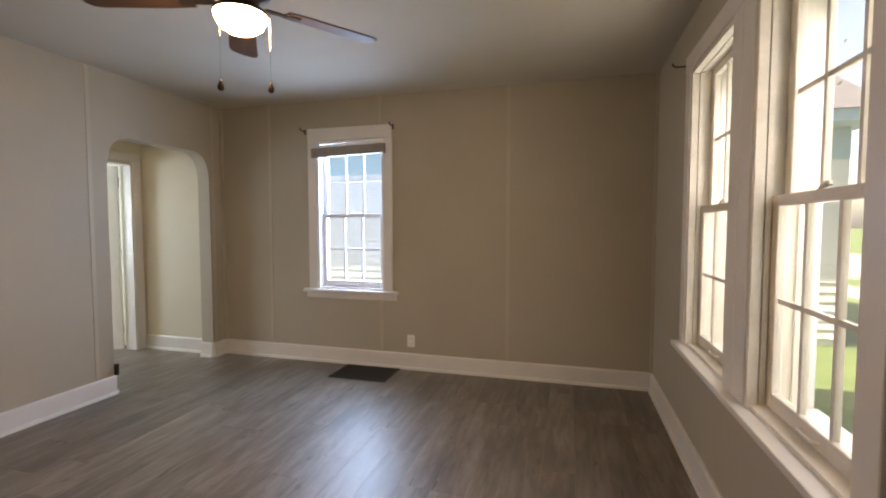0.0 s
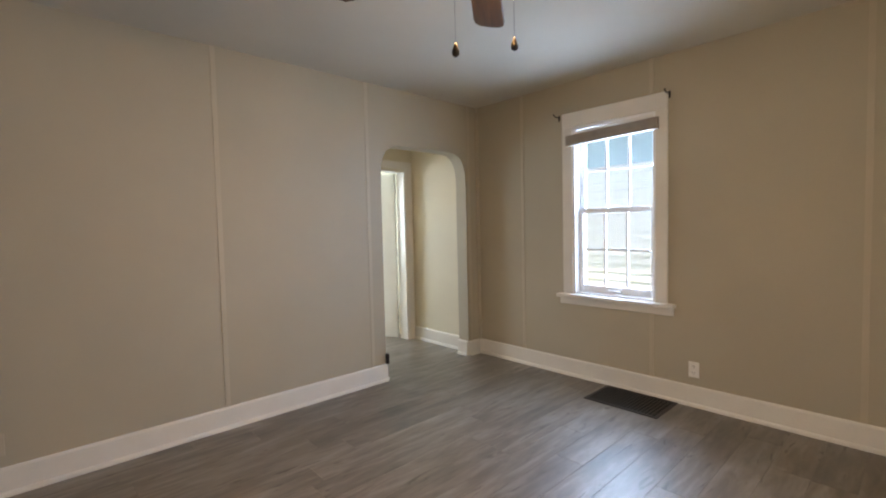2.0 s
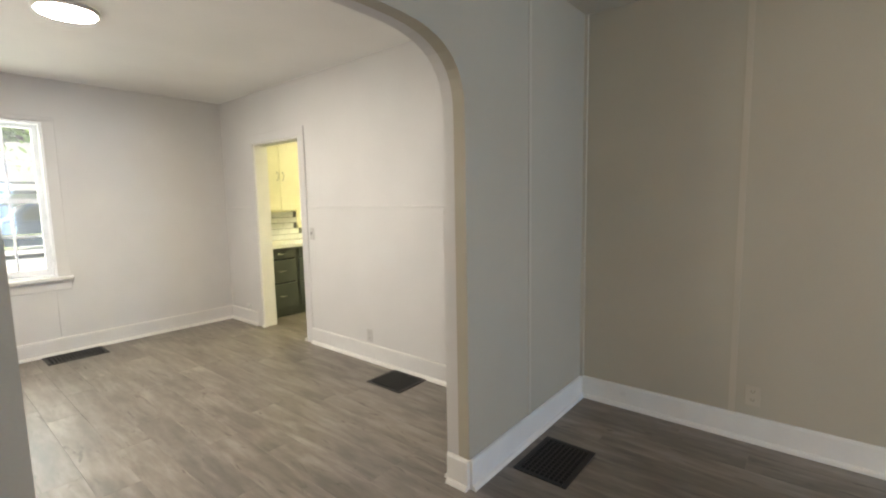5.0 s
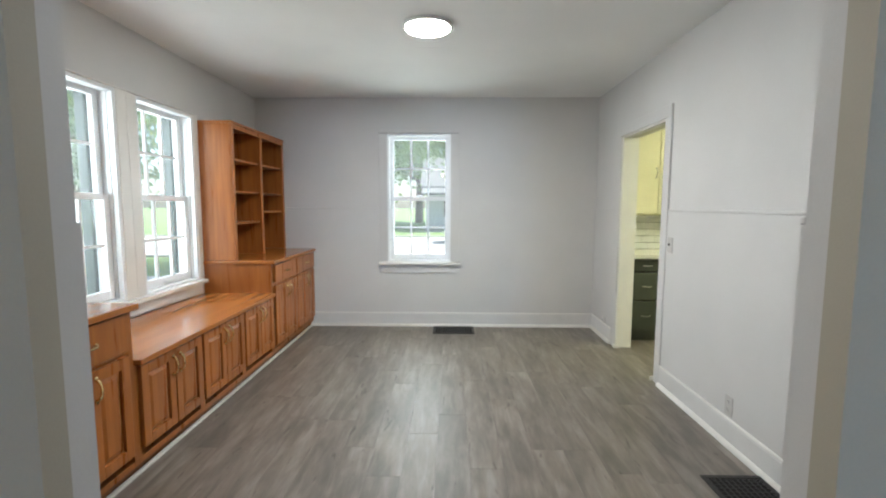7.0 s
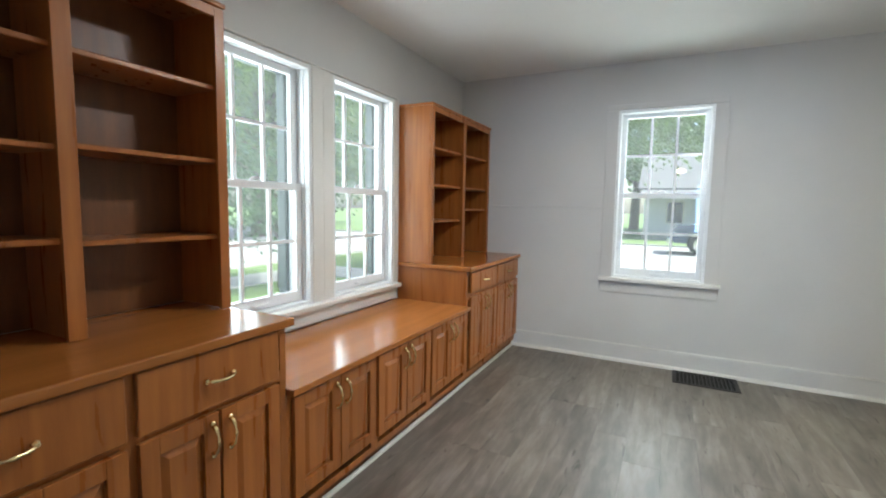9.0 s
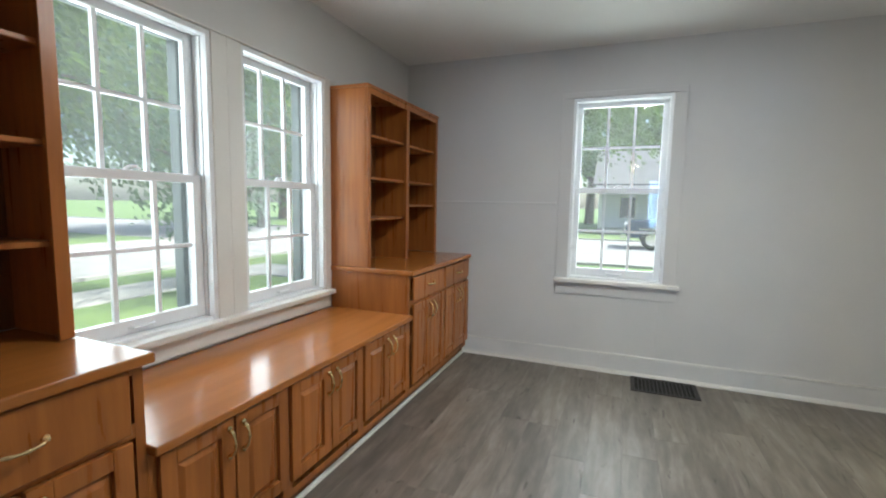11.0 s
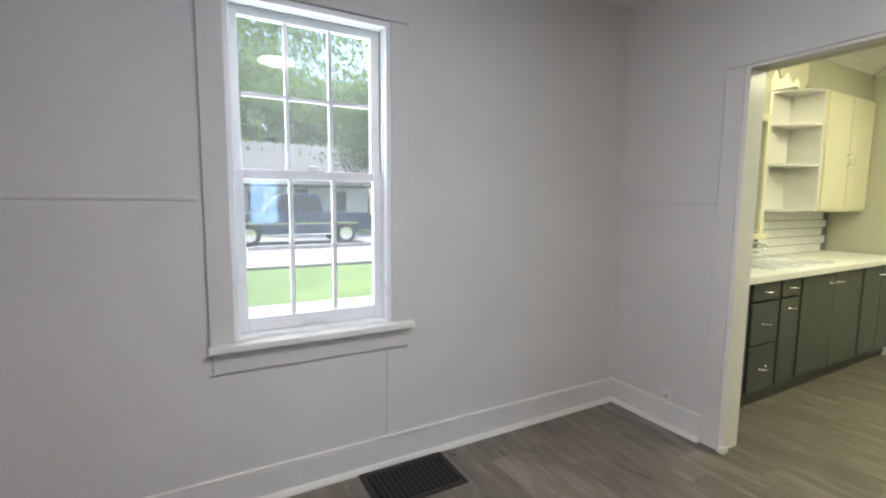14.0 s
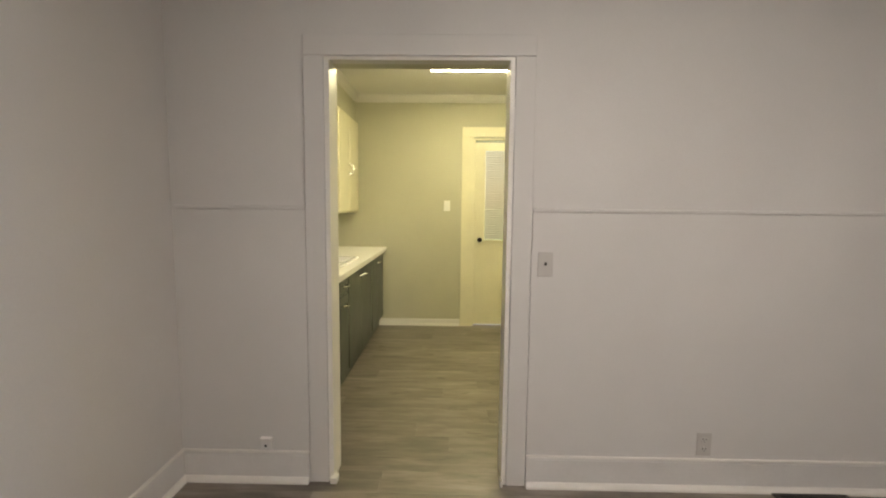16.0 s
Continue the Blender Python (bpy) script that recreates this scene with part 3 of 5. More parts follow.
def window(name, m, w, h, wall_t, sash_mat, case_mat, case, head, label, stool=None, apron=0.08, meeting=0.5, head_cap=False, glass=None, storm=False):
    """A double-hung six-over-six window. Local frame: x right as seen from inside, y outwards, z up, origin at the opening's foot.
    case: casing widths (left, right); stool: (from, to) of the inner sill."""
    win = thing(name, m, label, "window", kind="structure")
    j = 0.016
    bm = boxes((-w / 2, -w / 2 + j, 0, wall_t, 0, h), (w / 2 - j, w / 2, 0, wall_t, 0, h), (-w / 2 + j, w / 2 - j, 0, wall_t, h - j, h), (-w / 2 + j, w / 2 - j, 0, wall_t + 0.03, 0, j))
    for sx in (-1, 1):
        box(bm, *sorted((sx * (w / 2 - j - 0.001), sx * (w / 2 - j - 0.013))), 0.030, 0.050, j, h - j)
        box(bm, *sorted((sx * (w / 2 - j - 0.001), sx * (w / 2 - j - 0.009))), 0.140, 0.160, j, h - j)
    box(bm, -w / 2 + j + 0.014, w / 2 - j - 0.014, 0.030, 0.050, h - j - 0.012, h - j - 0.001)
    part("window_frame", bm, sash_mat, win)
    bm = bmesh.new()
    if case[0]:
        box(bm, -w / 2 - case[0], -w / 2 + 0.004, -0.019, -0.001, 0, h + 0.002)
    if case[1]:
        box(bm, w / 2 - 0.004, w / 2 + case[1], -0.019, -0.001, 0, h + 0.002)
    if head:
        box(bm, -w / 2 - case[0], w / 2 + case[1], -0.021, -0.001, h + 0.003, h + head)
    if head_cap:
        box(bm, -w / 2 - case[0] - 0.012, w / 2 + case[1] + 0.012, -0.036, -0.001, h + head + 0.001, h + head + 0.018)
    part("casing", soft(bm, 0.003, 1), case_mat, win)
    # inner edge trim, proud of the casing
    e = 0.026
    bm = boxes((-w / 2 - 0.004, -w / 2 + e, -0.012, 0.028, 0, h), (w / 2 - e, w / 2 + 0.004, -0.012, 0.028, 0, h), (-w / 2 + e, w / 2 - e, -0.012, 0.028, h - e, h))
    part("stop", soft(bm, 0.003, 1), sash_mat, win)
    if stool:
        part("window_sill", soft(boxes((stool[0], stool[1], -0.062, 0.055, -0.032, -0.001)), 0.006, 2), case_mat if case_mat is not WALL_D else TRIM, win)
        part("apron", soft(boxes((stool[0] + 0.015, stool[1] - 0.015, -0.018, -0.001, -0.033 - apron, -0.033)), 0.003, 1), case_mat, win)
    mid = h * meeting
    sw = w - 2 * j - 0.004
    sash_parts(win, sash_mat, sw, mid - 0.018, h - j, 0.092, 3, 2, "upper_sash", glass=glass)
    low = sash_parts(win, sash_mat, sw - 0.004, j + 0.002, mid + 0.018, 0.054, 3, 2, "lower_sash", glass=glass)
    bm = tube(bmesh.new(), [(-0.03, 0.066, mid + 0.019), (-0.01, 0.066, mid + 0.031), (0.02, 0.066, mid + 0.034), (0.035, 0.062, mid + 0.026)], [0.009, 0.010, 0.008, 0.005], 6)
    part("sash_lock", bm, sash_mat, low)
    bm = tube(bmesh.new(), [(-0.055, 0.053, j + 0.032), (-0.045, 0.036, j + 0.03), (0.045, 0.036, j + 0.03), (0.055, 0.053, j + 0.032)], 0.007, 6)
    part("sash_lift", bm, sash_mat, low)
    # outside blind stop and frame
    bm = boxes((-w / 2 - 0.09, -w / 2 - 0.001, wall_t + 0.001, wall_t + 0.025, -0.05, h + 0.09), (w / 2 + 0.001, w / 2 + 0.09, wall_t + 0.001, wall_t + 0.025, -0.05, h + 0.09), (-w / 2, w / 2, wall_t + 0.001, wall_t + 0.025, h + 0.001, h + 0.09))
    part("outer_casing", bm, SIDING, win)
    if storm:
        e = w / 2 - j - 0.001
        bm = boxes((-e, -e + 0.034, 0.162, 0.225, j, h - j), (e - 0.034, e, 0.162, 0.225, j, h - j), (-e + 0.034, e - 0.034, 0.162, 0.19, h - j - 0.03, h - j))
        part("storm_frame", soft(bm, 0.002, 1), STORM, win, "dark green outer frame")
    return win


def facing(x, y, z, turn):
    return pose(x, y, z, 0, 0, turn)


# local y outwards: north wall turn 0, east wall -90, south wall 180
window("window_1", facing((WIN_N[0] + WIN_N[1]) / 2, YN, WIN_N[2], 0), WIN_N[1] - WIN_N[0], WIN_N[3] - WIN_N[2], TE, SASH, TRIM, (0.092, 0.085), 0.125,
       "white six-over-six sash window with cream casing on the greige wall", (-0.50, 0.50), 0.06, glass=GLASS_FAINT_VEIL)
for k, wn_ in enumerate(WIN_EL):
    window("window_%d" % (2 + k), facing(XEL, (wn_[0] + wn_[1]) / 2, wn_[2], -90), wn_[1] - wn_[0], wn_[3] - wn_[2], TE, SASH_OLD, TRIM, (0.09, 0.114) if k == 0 else (0.114, 0.09), 0.10,
           "old cream-painted six-over-six sash window, one of a pair", (-0.475, 1.42) if k == 0 else None, 0.04)
for k, wn_ in enumerate(WIN_ED):
    window("window_%d" % (4 + k), facing(XE, (wn_[0] + wn_[1]) / 2, wn_[2], -90), wn_[1] - wn_[0], wn_[3] - wn_[2], TE, SASH, TRIM, (0.02, 0.09) if k == 0 else (0.09, 0.058), 0.012,
           "white six-over-six sash window above the wooden window bench", (-0.43, 1.292) if k == 0 else None, 0.09, storm=True)
window("window_6", facing((WIN_S[0] + WIN_S[1]) / 2, YS, WIN_S[2], 180), WIN_S[1] - WIN_S[0], WIN_S[3] - WIN_S[2], TE, SASH, WALL_D, (0.092, 0.088), 0.045,
       "white six-over-six sash window in painted-over casing", (-0.463, 0.473), 0.098)


# ---------- built-in cabinets ----------
def pull(parent, m, length=0.10, mat=None, upright=True):
    """A bowed pull with beaded ends."""
    a = length / 2
    pts, rad = [], []
    for k in range(13):
        s = -1 + k / 6
        out = 0.030 * (1 - s * s) ** 0.5 if abs(s) < 1 else 0
        pts.append((0, -0.004 - out, s * a) if upright else (s * a, -0.004 - out, 0))
        rad.append(0.0075 if abs(s) > 0.7 else 0.0054 + 0.0014 * math.cos(s * 9))
    bm = tube(bmesh.new(), pts, rad, 8)
    for s in (-1, 1):
        end = (0, 0, s * (a + 0.004)) if upright else (s * (a + 0.004), 0, 0)
        bmesh.ops.create_uvsphere(bm, u_segments=10, v_segments=6, radius=0.0105, matrix=Matrix.Translation((end[0], -0.006, end[2])))
    return part("handle", bm, mat or BRASS, parent, "shiny brass bow handle" if mat is None else "small chrome handle", m, True)


def raised_door(parent, x0, x1, z0, z1, mat, handle=None, name="door", flat=False, pull_mat=None, level=True):
    """A raised-panel door; local front -y. handle: (x, z) of its pull, measured in the cabinet."""
    w, h = x1 - x0, z1 - z0
    bm = bmesh.new()
    if flat:
        soft(box(bm, 0, w, -0.019, 0, 0, h), 0.004, 2)
    else:
        s = min(0.055, w * 0.23)
        for r in ((0, s, 0, h), (w - s, w, 0, h), (s, w - s, 0, s), (s, w - s, h - s, h)):
            box(bm, r[0], r[1], -0.020, 0, r[2], r[3])
        soft(bm, 0.0035, 2)
        # raised field with sloping edges
        lo = [(s + 0.001, s + 0.001), (w - s - 0.001, s + 0.001), (w - s - 0.001, h - s - 0.001), (s + 0.001, h - s - 0.001)]
        g = 0.028
        hi = [(s + g, s + g), (w - s - g, s + g), (w - s - g, h - s - g), (s + g, h - s - g)]
        g2 = 0.006
        mid = [(s + g2, s + g2), (w - s - g2, s + g2), (w - s - g2, h - s - g2), (s + g2, h - s - g2)]
        rings = [[bm.verts.new((x, y, z)) for x, z in ring] for ring, y in ((lo, -0.001), (lo, -0.006), (mid, -0.006), (hi, -0.0165))]
        for u, v in zip(rings, rings[1:]):
            for k in range(4):
                bm.faces.new((u[k], u[(k + 1) % 4], v[(k + 1) % 4], v[k]))
        bm.faces.new(rings[-1])
    d = part(name, bm, mat, parent, m=Matrix.Translation((x0, 0, z0)))
    if handle:
        pull(d, Matrix.Translation((handle[0] - x0, -0.020, handle[1] - z0)), 0.10 if pull_mat is None else 0.075, pull_mat, level)
    return d


def drawer(parent, x0, x1, z0, z1, mat, pull_mat=None):
    w, h = x1 - x0, z1 - z0
    d = part("drawer", soft(boxes((0, w, -0.020, 0, 0, h)), 0.006, 3), mat, parent, m=Matrix.Translation((x0, 0, z0)))
    pull(d, Matrix.Translation((w / 2, -0.020, h / 2)), 0.09 if pull_mat is None else 0.07, pull_mat, False)
    return d


XF = 1.835          # plane of the face frames, doors stand 2 cm proud of it
DEPTH = XE - XF - 0.012


def carcass(cab, w, z0, z1, depth, mat, rails, toe=None):
    """Sides, back, floor and a face frame; rails: x of the stiles and z of the rails."""
    bm = boxes((0, 0.02, 0.0205, depth, z0, z1), (w - 0.02, w, 0.0205, depth, z0, z1), (0.02, w - 0.02, depth - 0.01, depth, z0, z1), (0.02, w - 0.02, 0.0205, depth - 0.01, z0, z0 + 0.02))
    part("body", bm, mat, cab)
    xs, zs = rails
    bm = bmesh.new()
    for a, b in xs:
        box(bm, a, b, 0, 0.02, z0, z1)
    for a, b in zs:
        for (p, q), (r, s) in zip(xs, xs[1:]):
            box(bm, q, r, 0.001, 0.02, a, b)
    part("face_frame", bm, mat, cab)
    # on oak units the dark default colour stands for the shadow at the foot
    part("toe_kick", boxes((0.0, w, 0.035, 0.05, 0.0, z0)), toe or OAK_SHADE, cab, "shaded toe board")


def base_unit(y_left, w, drawers, doors, label, z0, z1, group):
    cab = thing("base_cabinet", facing(XF, y_left, 0, -90), label, "cabinet", group)
    edges = sorted({0.0, w} | {(a[1] + b[0]) / 2 for a, b in zip(doors[1::2], doors[2::2])})
    xs = [(max(0, e - 0.03), min(w, e + 0.03)) for e in edges]
    zs = [(z0, z0 + 0.03), (z1 - 0.03, z1)]
    if drawers:
        zs.insert(1, (0.655, 0.70))
    carcass(cab, w, z0, z1, DEPTH, OAK, (xs, zs))
    for a, b, c, d in drawers:
        drawer(cab, a, b, c, d, OAK)
    for i, (a, b, c, d) in enumerate(doors):
        hx = b - 0.028 if i % 2 == 0 else a + 0.028
        raised_door(cab, a, b, c, d, OAK, (hx, d - 0.085))
    return cab


# by the arch
Y1, Y2, Y3 = -0.130, -1.347, -3.107
W1, WB, W2 = Y1 - Y2, Y2 - Y3, Y3 - YS - 0.010
def south(y, y0):
    return y0 - y


base_unit(Y1, W1, [(south(-0.26, Y1), south(-0.757, Y1), 0.675, 0.865), (south(-0.787, Y1), south(-1.297, Y1), 0.675, 0.865)],
          [(south(a, Y1), south(b, Y1), 0.135, 0.655) for a, b in ((-0.26, -0.505), (-0.512, -0.757), (-0.787, -1.037), (-1.047, -1.297))],
          "honey oak base cabinet, two drawers, raised-panel doors, by the arch", 0.06, 0.872, "built-in wall unit")
base_unit(Y2 - 0.001, WB - 0.002, [], [(south(a, Y2), south(b, Y2), 0.135, 0.572) for a, b in ((-1.372, -1.652), (-1.660, -1.935), (-1.958, -2.235), (-2.243, -2.520), (-2.545, -2.818), (-2.826, -3.095))],
          "low honey oak bench cabinet with six raised-panel doors under the windows", 0.06, 0.582, "built-in wall unit")
base_unit(Y3, W2, [(south(-3.160, Y3), south(-3.700, Y3), 0.700, 0.858), (south(-3.735, Y3), south(-4.300, Y3), 0.700, 0.858)],
          [(south(a, Y3), south(b, Y3), 0.12, 0.672) for a, b in ((-3.160, -3.440), (-3.448, -3.715), (-3.745, -4.018), (-4.026, -4.300))],
          "honey oak base cabinet, two drawers, raised-panel doors, in the corner", 0.06, 0.872, "built-in wall unit")

structure("trim", soft(boxes((XF + 0.004, XF + 0.030, YS + 0.045, Y1, 0.0, 0.013)), 0.004, 2), TRIM, "white shoe moulding along the foot of the cabinets", "trim")

for name, a, b, z0, z1, label in (("countertop", Y1, Y2 - 0.015, 0.873, 0.905, "glossy honey oak cabinet top by the arch"),
                                  ("countertop", Y3 + 0.015, YS + 0.010, 0.873, 0.905, "glossy honey oak cabinet top in the corner"),
                                  ("bench_top", Y2 - 0.002, Y3 + 0.002, 0.583, 0.615, "glossy honey oak bench top below the windows")):
    tagged(link(name, soft(boxes((1.796, XE - 0.012, b, a, z0, z1)), 0.007, 3), OAK_TOP), label, "worktop")


def bookcase(y_left, w, divider, shelves, label, top=2.125, foot=0.907, front=2.142):
    """Open shelves on the cabinet top; divider: (from, to); shelves: heights in each bay."""
    bc = thing("bookcase", facing(front, y_left, foot, -90), label, "bookcase", "built-in wall unit")
    d, h = XE - front - 0.011, top - foot
    for a, b in ((0.0, 0.018), (w - 0.018, w)):
        part("side_panel", soft(boxes((a, b, 0.020, d, 0, h - 0.0205)), 0.001, 1), OAK, bc)
    # back board coloured darker to stand for the shade inside the case
    part("back_panel", boxes((0.019, w - 0.019, d - 0.008, d - 0.001, 0, h - 0.021)), OAK_SHADE, bc, "back board darkened for the shade inside")
    mid = (divider[0] + divider[1]) / 2
    part("divider", boxes((mid - 0.009, mid + 0.009, 0.020, d - 0.009, 0, h - 0.021)), OAK, bc)
    part("top_board", soft(boxes((-0.008, w + 0.004, -0.008, d, h - 0.020, h)), 0.004, 2), OAK, bc)
    bm = boxes((0, 0.042, 0, 0.019, 0, h - 0.021), (w - 0.042, w, 0, 0.019, 0, h - 0.021), (divider[0], divider[1], 0, 0.019, 0, h - 0.021))
    for a, b in ((0.042, divider[0]), (divider[1], w - 0.042)):
        box(bm, a, b, 0.0005, 0.019, h - 0.060, h - 0.021)
    part("face_frame", soft(bm, 0.0015, 1), OAK, bc)
    for (a, b), heights in zip(((0.019, mid - 0.010), (mid + 0.010, w - 0.019)), shelves):
        for z in heights:
            part("shelf", soft(boxes((a, b, 0.030, d - 0.010, z - foot - 0.018, z - foot)), 0.003, 1), OAK, bc)
    return bc


bookcase(Y1 - 0.004, W1 - 0.004, (south(-0.770, Y1), south(-0.822, Y1)), ((1.81, 1.51, 1.225), (1.81, 1.52, 1.215)), "tall empty honey oak bookcase standing on the cabinet by the arch")
bookcase(Y3, W2, (south(-3.685, Y3), south(-3.735, Y3)), ((1.812, 1.525, 1.24), (1.812, 1.525, 1.335)), "tall empty honey oak bookcase standing on the cabinet in the corner")


# ---------- lamps ----------
def ceiling_disc(x, y):
    lamp = thing("ceiling_light", Matrix.Translation((x, y, ZC)), "round flat white led ceiling light, switched on", "ceiling light")
    part("rim", lathe(bmesh.new(), [(0.150, 0), (0.166, -0.004), (0.168, -0.020), (0.160, -0.026), (0.152, -0.026), (0.150, -0.020)], 40), PLATE, lamp, "", None, True)
    part("diffuser", lathe(bmesh.new(), [(0.149, -0.021), (0.147, -0.027), (0.10, -0.030), (0.02, -0.031)], 40), GLOW_D, lamp, "glowing white diffuser", None, True)


ceiling_disc(0.395, -2.30)

FX, FY = 0.38, 2.355
fan = thing("ceiling_fan", Matrix.Translation((FX, FY, ZC)), "bronze five-blade ceiling fan with walnut blades and lit glass bowl", "ceiling fan")
part("canopy", lathe(bmesh.new(), [(0.085, 0), (0.085, -0.02), (0.06, -0.06), (0.03, -0.075)], 28), BRONZE, fan, "", None, True)
part("motor_housing", lathe(bmesh.new(), [(0.03, -0.075), (0.09, -0.10), (0.135, -0.14), (0.14, -0.22), (0.12, -0.27), (0.075, -0.295), (0.072, -0.33), (0.105, -0.345), (0.108, -0.36), (0.09, -0.362)], 36), BRONZE, fan, "", None, True)
part("light_bowl", lathe(bmesh.new(), [(0.103, -0.3605), (0.101, -0.375), (0.085, -0.405), (0.055, -0.425), (0.012, -0.433)], 32), GLOW_F, fan, "frosted glass bowl, warm and lit", None, True)
for k in range(5):
    turn = Matrix.Rotation(radians(56 + 72 * k), 4, "Z")
    outline = [(0.19, -0.050), (0.30, -0.062), (0.58, -0.072), (0.615, -0.066), (0.635, -0.045), (0.640, 0.0), (0.635, 0.045), (0.615, 0.066), (0.58, 0.072), (0.30, 0.062), (0.19, 0.050)]
    bm = soft(prism(bmesh.new(), outline, "z", -0.004, 0.004), 0.0015, 1)
    blade = part("blade", bm, WALNUT, fan, m=turn @ Matrix.Translation((0, 0, -0.30)) @ Matrix.Rotation(radians(11), 4, "X"))
    bm = soft(boxes((0.10, 0.20, -0.022, 0.022, -0.012, -0.005), (0.19, 0.25, -0.035, 0.035, -0.012, -0.005)), 0.003, 1)
    part("blade_iron", bm, BRONZE, blade)
for dx, dy, z in ((-0.005, -0.115, -0.69), (0.10, 0.055, -0.66)):
    bm = tube(bmesh.new(), [(dx, dy, -0.345), (dx, dy, z + 0.03)], 0.0016, 6)
    chain = part("pull_chain", bm, CHROME, fan)
    part("pull_knob", lathe(bmesh.new(), [(0.003, z + 0.035), (0.006, z + 0.026), (0.013, z + 0.008), (0.012, z - 0.004), (0.004, z - 0.010)], 12, (dx, dy)), BRONZE, chain, "dark teardrop knob", None, True)

kl = thing("kitchen_ceiling_light", Matrix.Translation((-3.12, -2.60, ZC)), "long fluorescent kitchen ceiling light, switched on", "ceiling light")
part("housing", soft(boxes((-0.17, 0.17, -0.58, 0.58, -0.03, 0)), 0.004, 1), PLATE, kl)
part("diffuser", soft(boxes((-0.16, 0.16, -0.57, 0.57, -0.065, -0.0305)), 0.012, 3), GLOW_K, kl, "glowing yellowish diffuser")
hl = thing("hall_ceiling_light", Matrix.Translation((-2.40, 3.0, ZC)), "small round hall ceiling light, switched on", "ceiling light")
part("base", lathe(bmesh.new(), [(0.11, 0), (0.11, -0.02), (0.10, -0.025)], 28), PLATE, hl, "", None, True)
part("shade", lathe(bmesh.new(), [(0.10, -0.0255), (0.10, -0.05), (0.07, -0.085), (0.01, -0.095)], 28), GLOW_H, hl, "glowing opal shade", None, True)


# ---------- floor grilles ----------
def floor_grille(x0, x1, y0, y1, label):
    """A cast grille set in the floor, with a frame and crossing bars over a near-black sheet that stands for the shade
    below.
    """
    g = thing("floor_vent", Matrix.Translation(((x0 + x1) / 2, (y0 + y1) / 2, 0)), label, "floor vent", "floor vents")
    a, b = (x1 - x0) / 2, (y1 - y0) / 2
    f = 0.028
    part("frame", soft(boxes((-a, a, -b, -b + f, 0.0005, 0.007), (-a, a, b - f, b, 0.0005, 0.007), (-a, -a + f, -b + f, b - f, 0.0005, 0.007), (a - f, a, -b + f, b - f, 0.0005, 0.007)), 0.002, 1), VENT, g)
    # thin near-black sheet on the floor, painting the shade between the bars
    part("duct_shade", boxes((-a + f, a - f, -b + f, b - f, 0.0003, 0.0010)), DUCT_SHADE, g, "near-black sheet for the shade below the bars")
    nx, ny = max(4, int(2 * (a - f) / 0.026)), max(4, int(2 * (b - f) / 0.026))
    for k in range(1, nx):
        x = -a + f + 2 * (a - f) * k / nx
        part("bar", boxes((x - 0.004, x + 0.004, -b + f, b - f, 0.0012, 0.0055)), VENT, g)
    for k in range(1, ny):
        y = -b + f + 2 * (b - f) * k / ny
        part("cross_bar", boxes((-a + f, a - f, y - 0.003, y + 0.003, 0.0012, 0.0050)), VENT, g)


floor_grille(-0.38, 0.175, 4.32, 4.703, "dark metal floor vent below the living room window")
floor_grille(-1.175, -0.78, 0.085, 0.38, "dark metal floor vent beside the arch wall")
floor_grille(-1.375, -1.065, -1.41, -1.05, "dark metal floor vent near the dining room wall")
floor_grille(-0.03, 0.43, -4.28, -3.98, "dark metal floor vent below the dining room window")


# ---------- plates ----------
def outlet(x, y, z, turn, label="white duplex wall outlet above the skirting", mat=None):
    """Local front -y."""
    o = thing("wall_outlet", facing(x, y, z, turn), label, "outlet", "wall outlets")
    part("plate", soft(boxes((-0.036, 0.036, -0.006, 0, -0.058, 0.058)), 0.003, 2), mat or PLATE, o)
    for s in (-1, 1):
        soc = part("socket", soft(prism(bmesh.new(), [(0.017 * math.cos(q), s * 0.024 + 0.0145 * math.sin(q)) for q in [2 * math.pi * k / 12 for k in range(12)]], "y", -0.008, -0.0055), 0.001, 1), mat or PLATE, o)
        part("slots", boxes((-0.009, -0.006, -0.0085, -0.0079, s * 0.024 - 0.002, s * 0.024 + 0.008), (0.006, 0.009, -0.0085, -0.0079, s * 0.024 - 0.002, s * 0.024 + 0.007), (-0.002, 0.002, -0.0085, -0.0079, s * 0.024 - 0.010, s * 0.024 - 0.006)), SLOT, soc)


def switch(x, y, z, turn, double=False, label="white wall switch plate", mat=None):
    o = thing("light_switch", facing(x, y, z, turn), label, "switch", "light switches")
    w = 0.058 if double else 0.036
    part("plate", soft(boxes((-w, w, -0.006, 0, -0.058, 0.058)), 0.003, 2), mat or PLATE, o)
    for dx in ((-0.023, 0.023) if double else (0,)):
        part("toggle", soft(boxes((dx - 0.005, dx + 0.005, -0.018, -0.0062, -0.004, 0.012)), 0.002, 1), BRONZE if mat else PLATE, o)


outlet(0.27, YN, 0.27, 0)
outlet(XW, 1.025, 0.27, 90, "duplex wall outlet painted over in greige", BATTEN)
outlet(XD + 0.009, -1.735, 0.235, 90, "pale wall outlet plate on the grey panelling", PLATE_D)
switch(XD + 0.009, -2.535, 1.11, 90, label="pale grey switch plate beside the kitchen opening", mat=PLATE_D)
switch(XK, -3.03, 1.385, 90, label="white switch plate on the khaki kitchen wall")
jack = thing("phone_jack", facing(XD + 0.009, -3.885, 0.20, 90), "small pale grey phone jack box on the skirting", "phone jack")
part("box", soft(boxes((-0.03, 0.03, -0.022, 0, -0.03, 0.03)), 0.005, 2), SKIRT_D, jack)
part("port", boxes((-0.006, 0.006, -0.0235, -0.0222, -0.012, 0.0)), SLOT, jack)
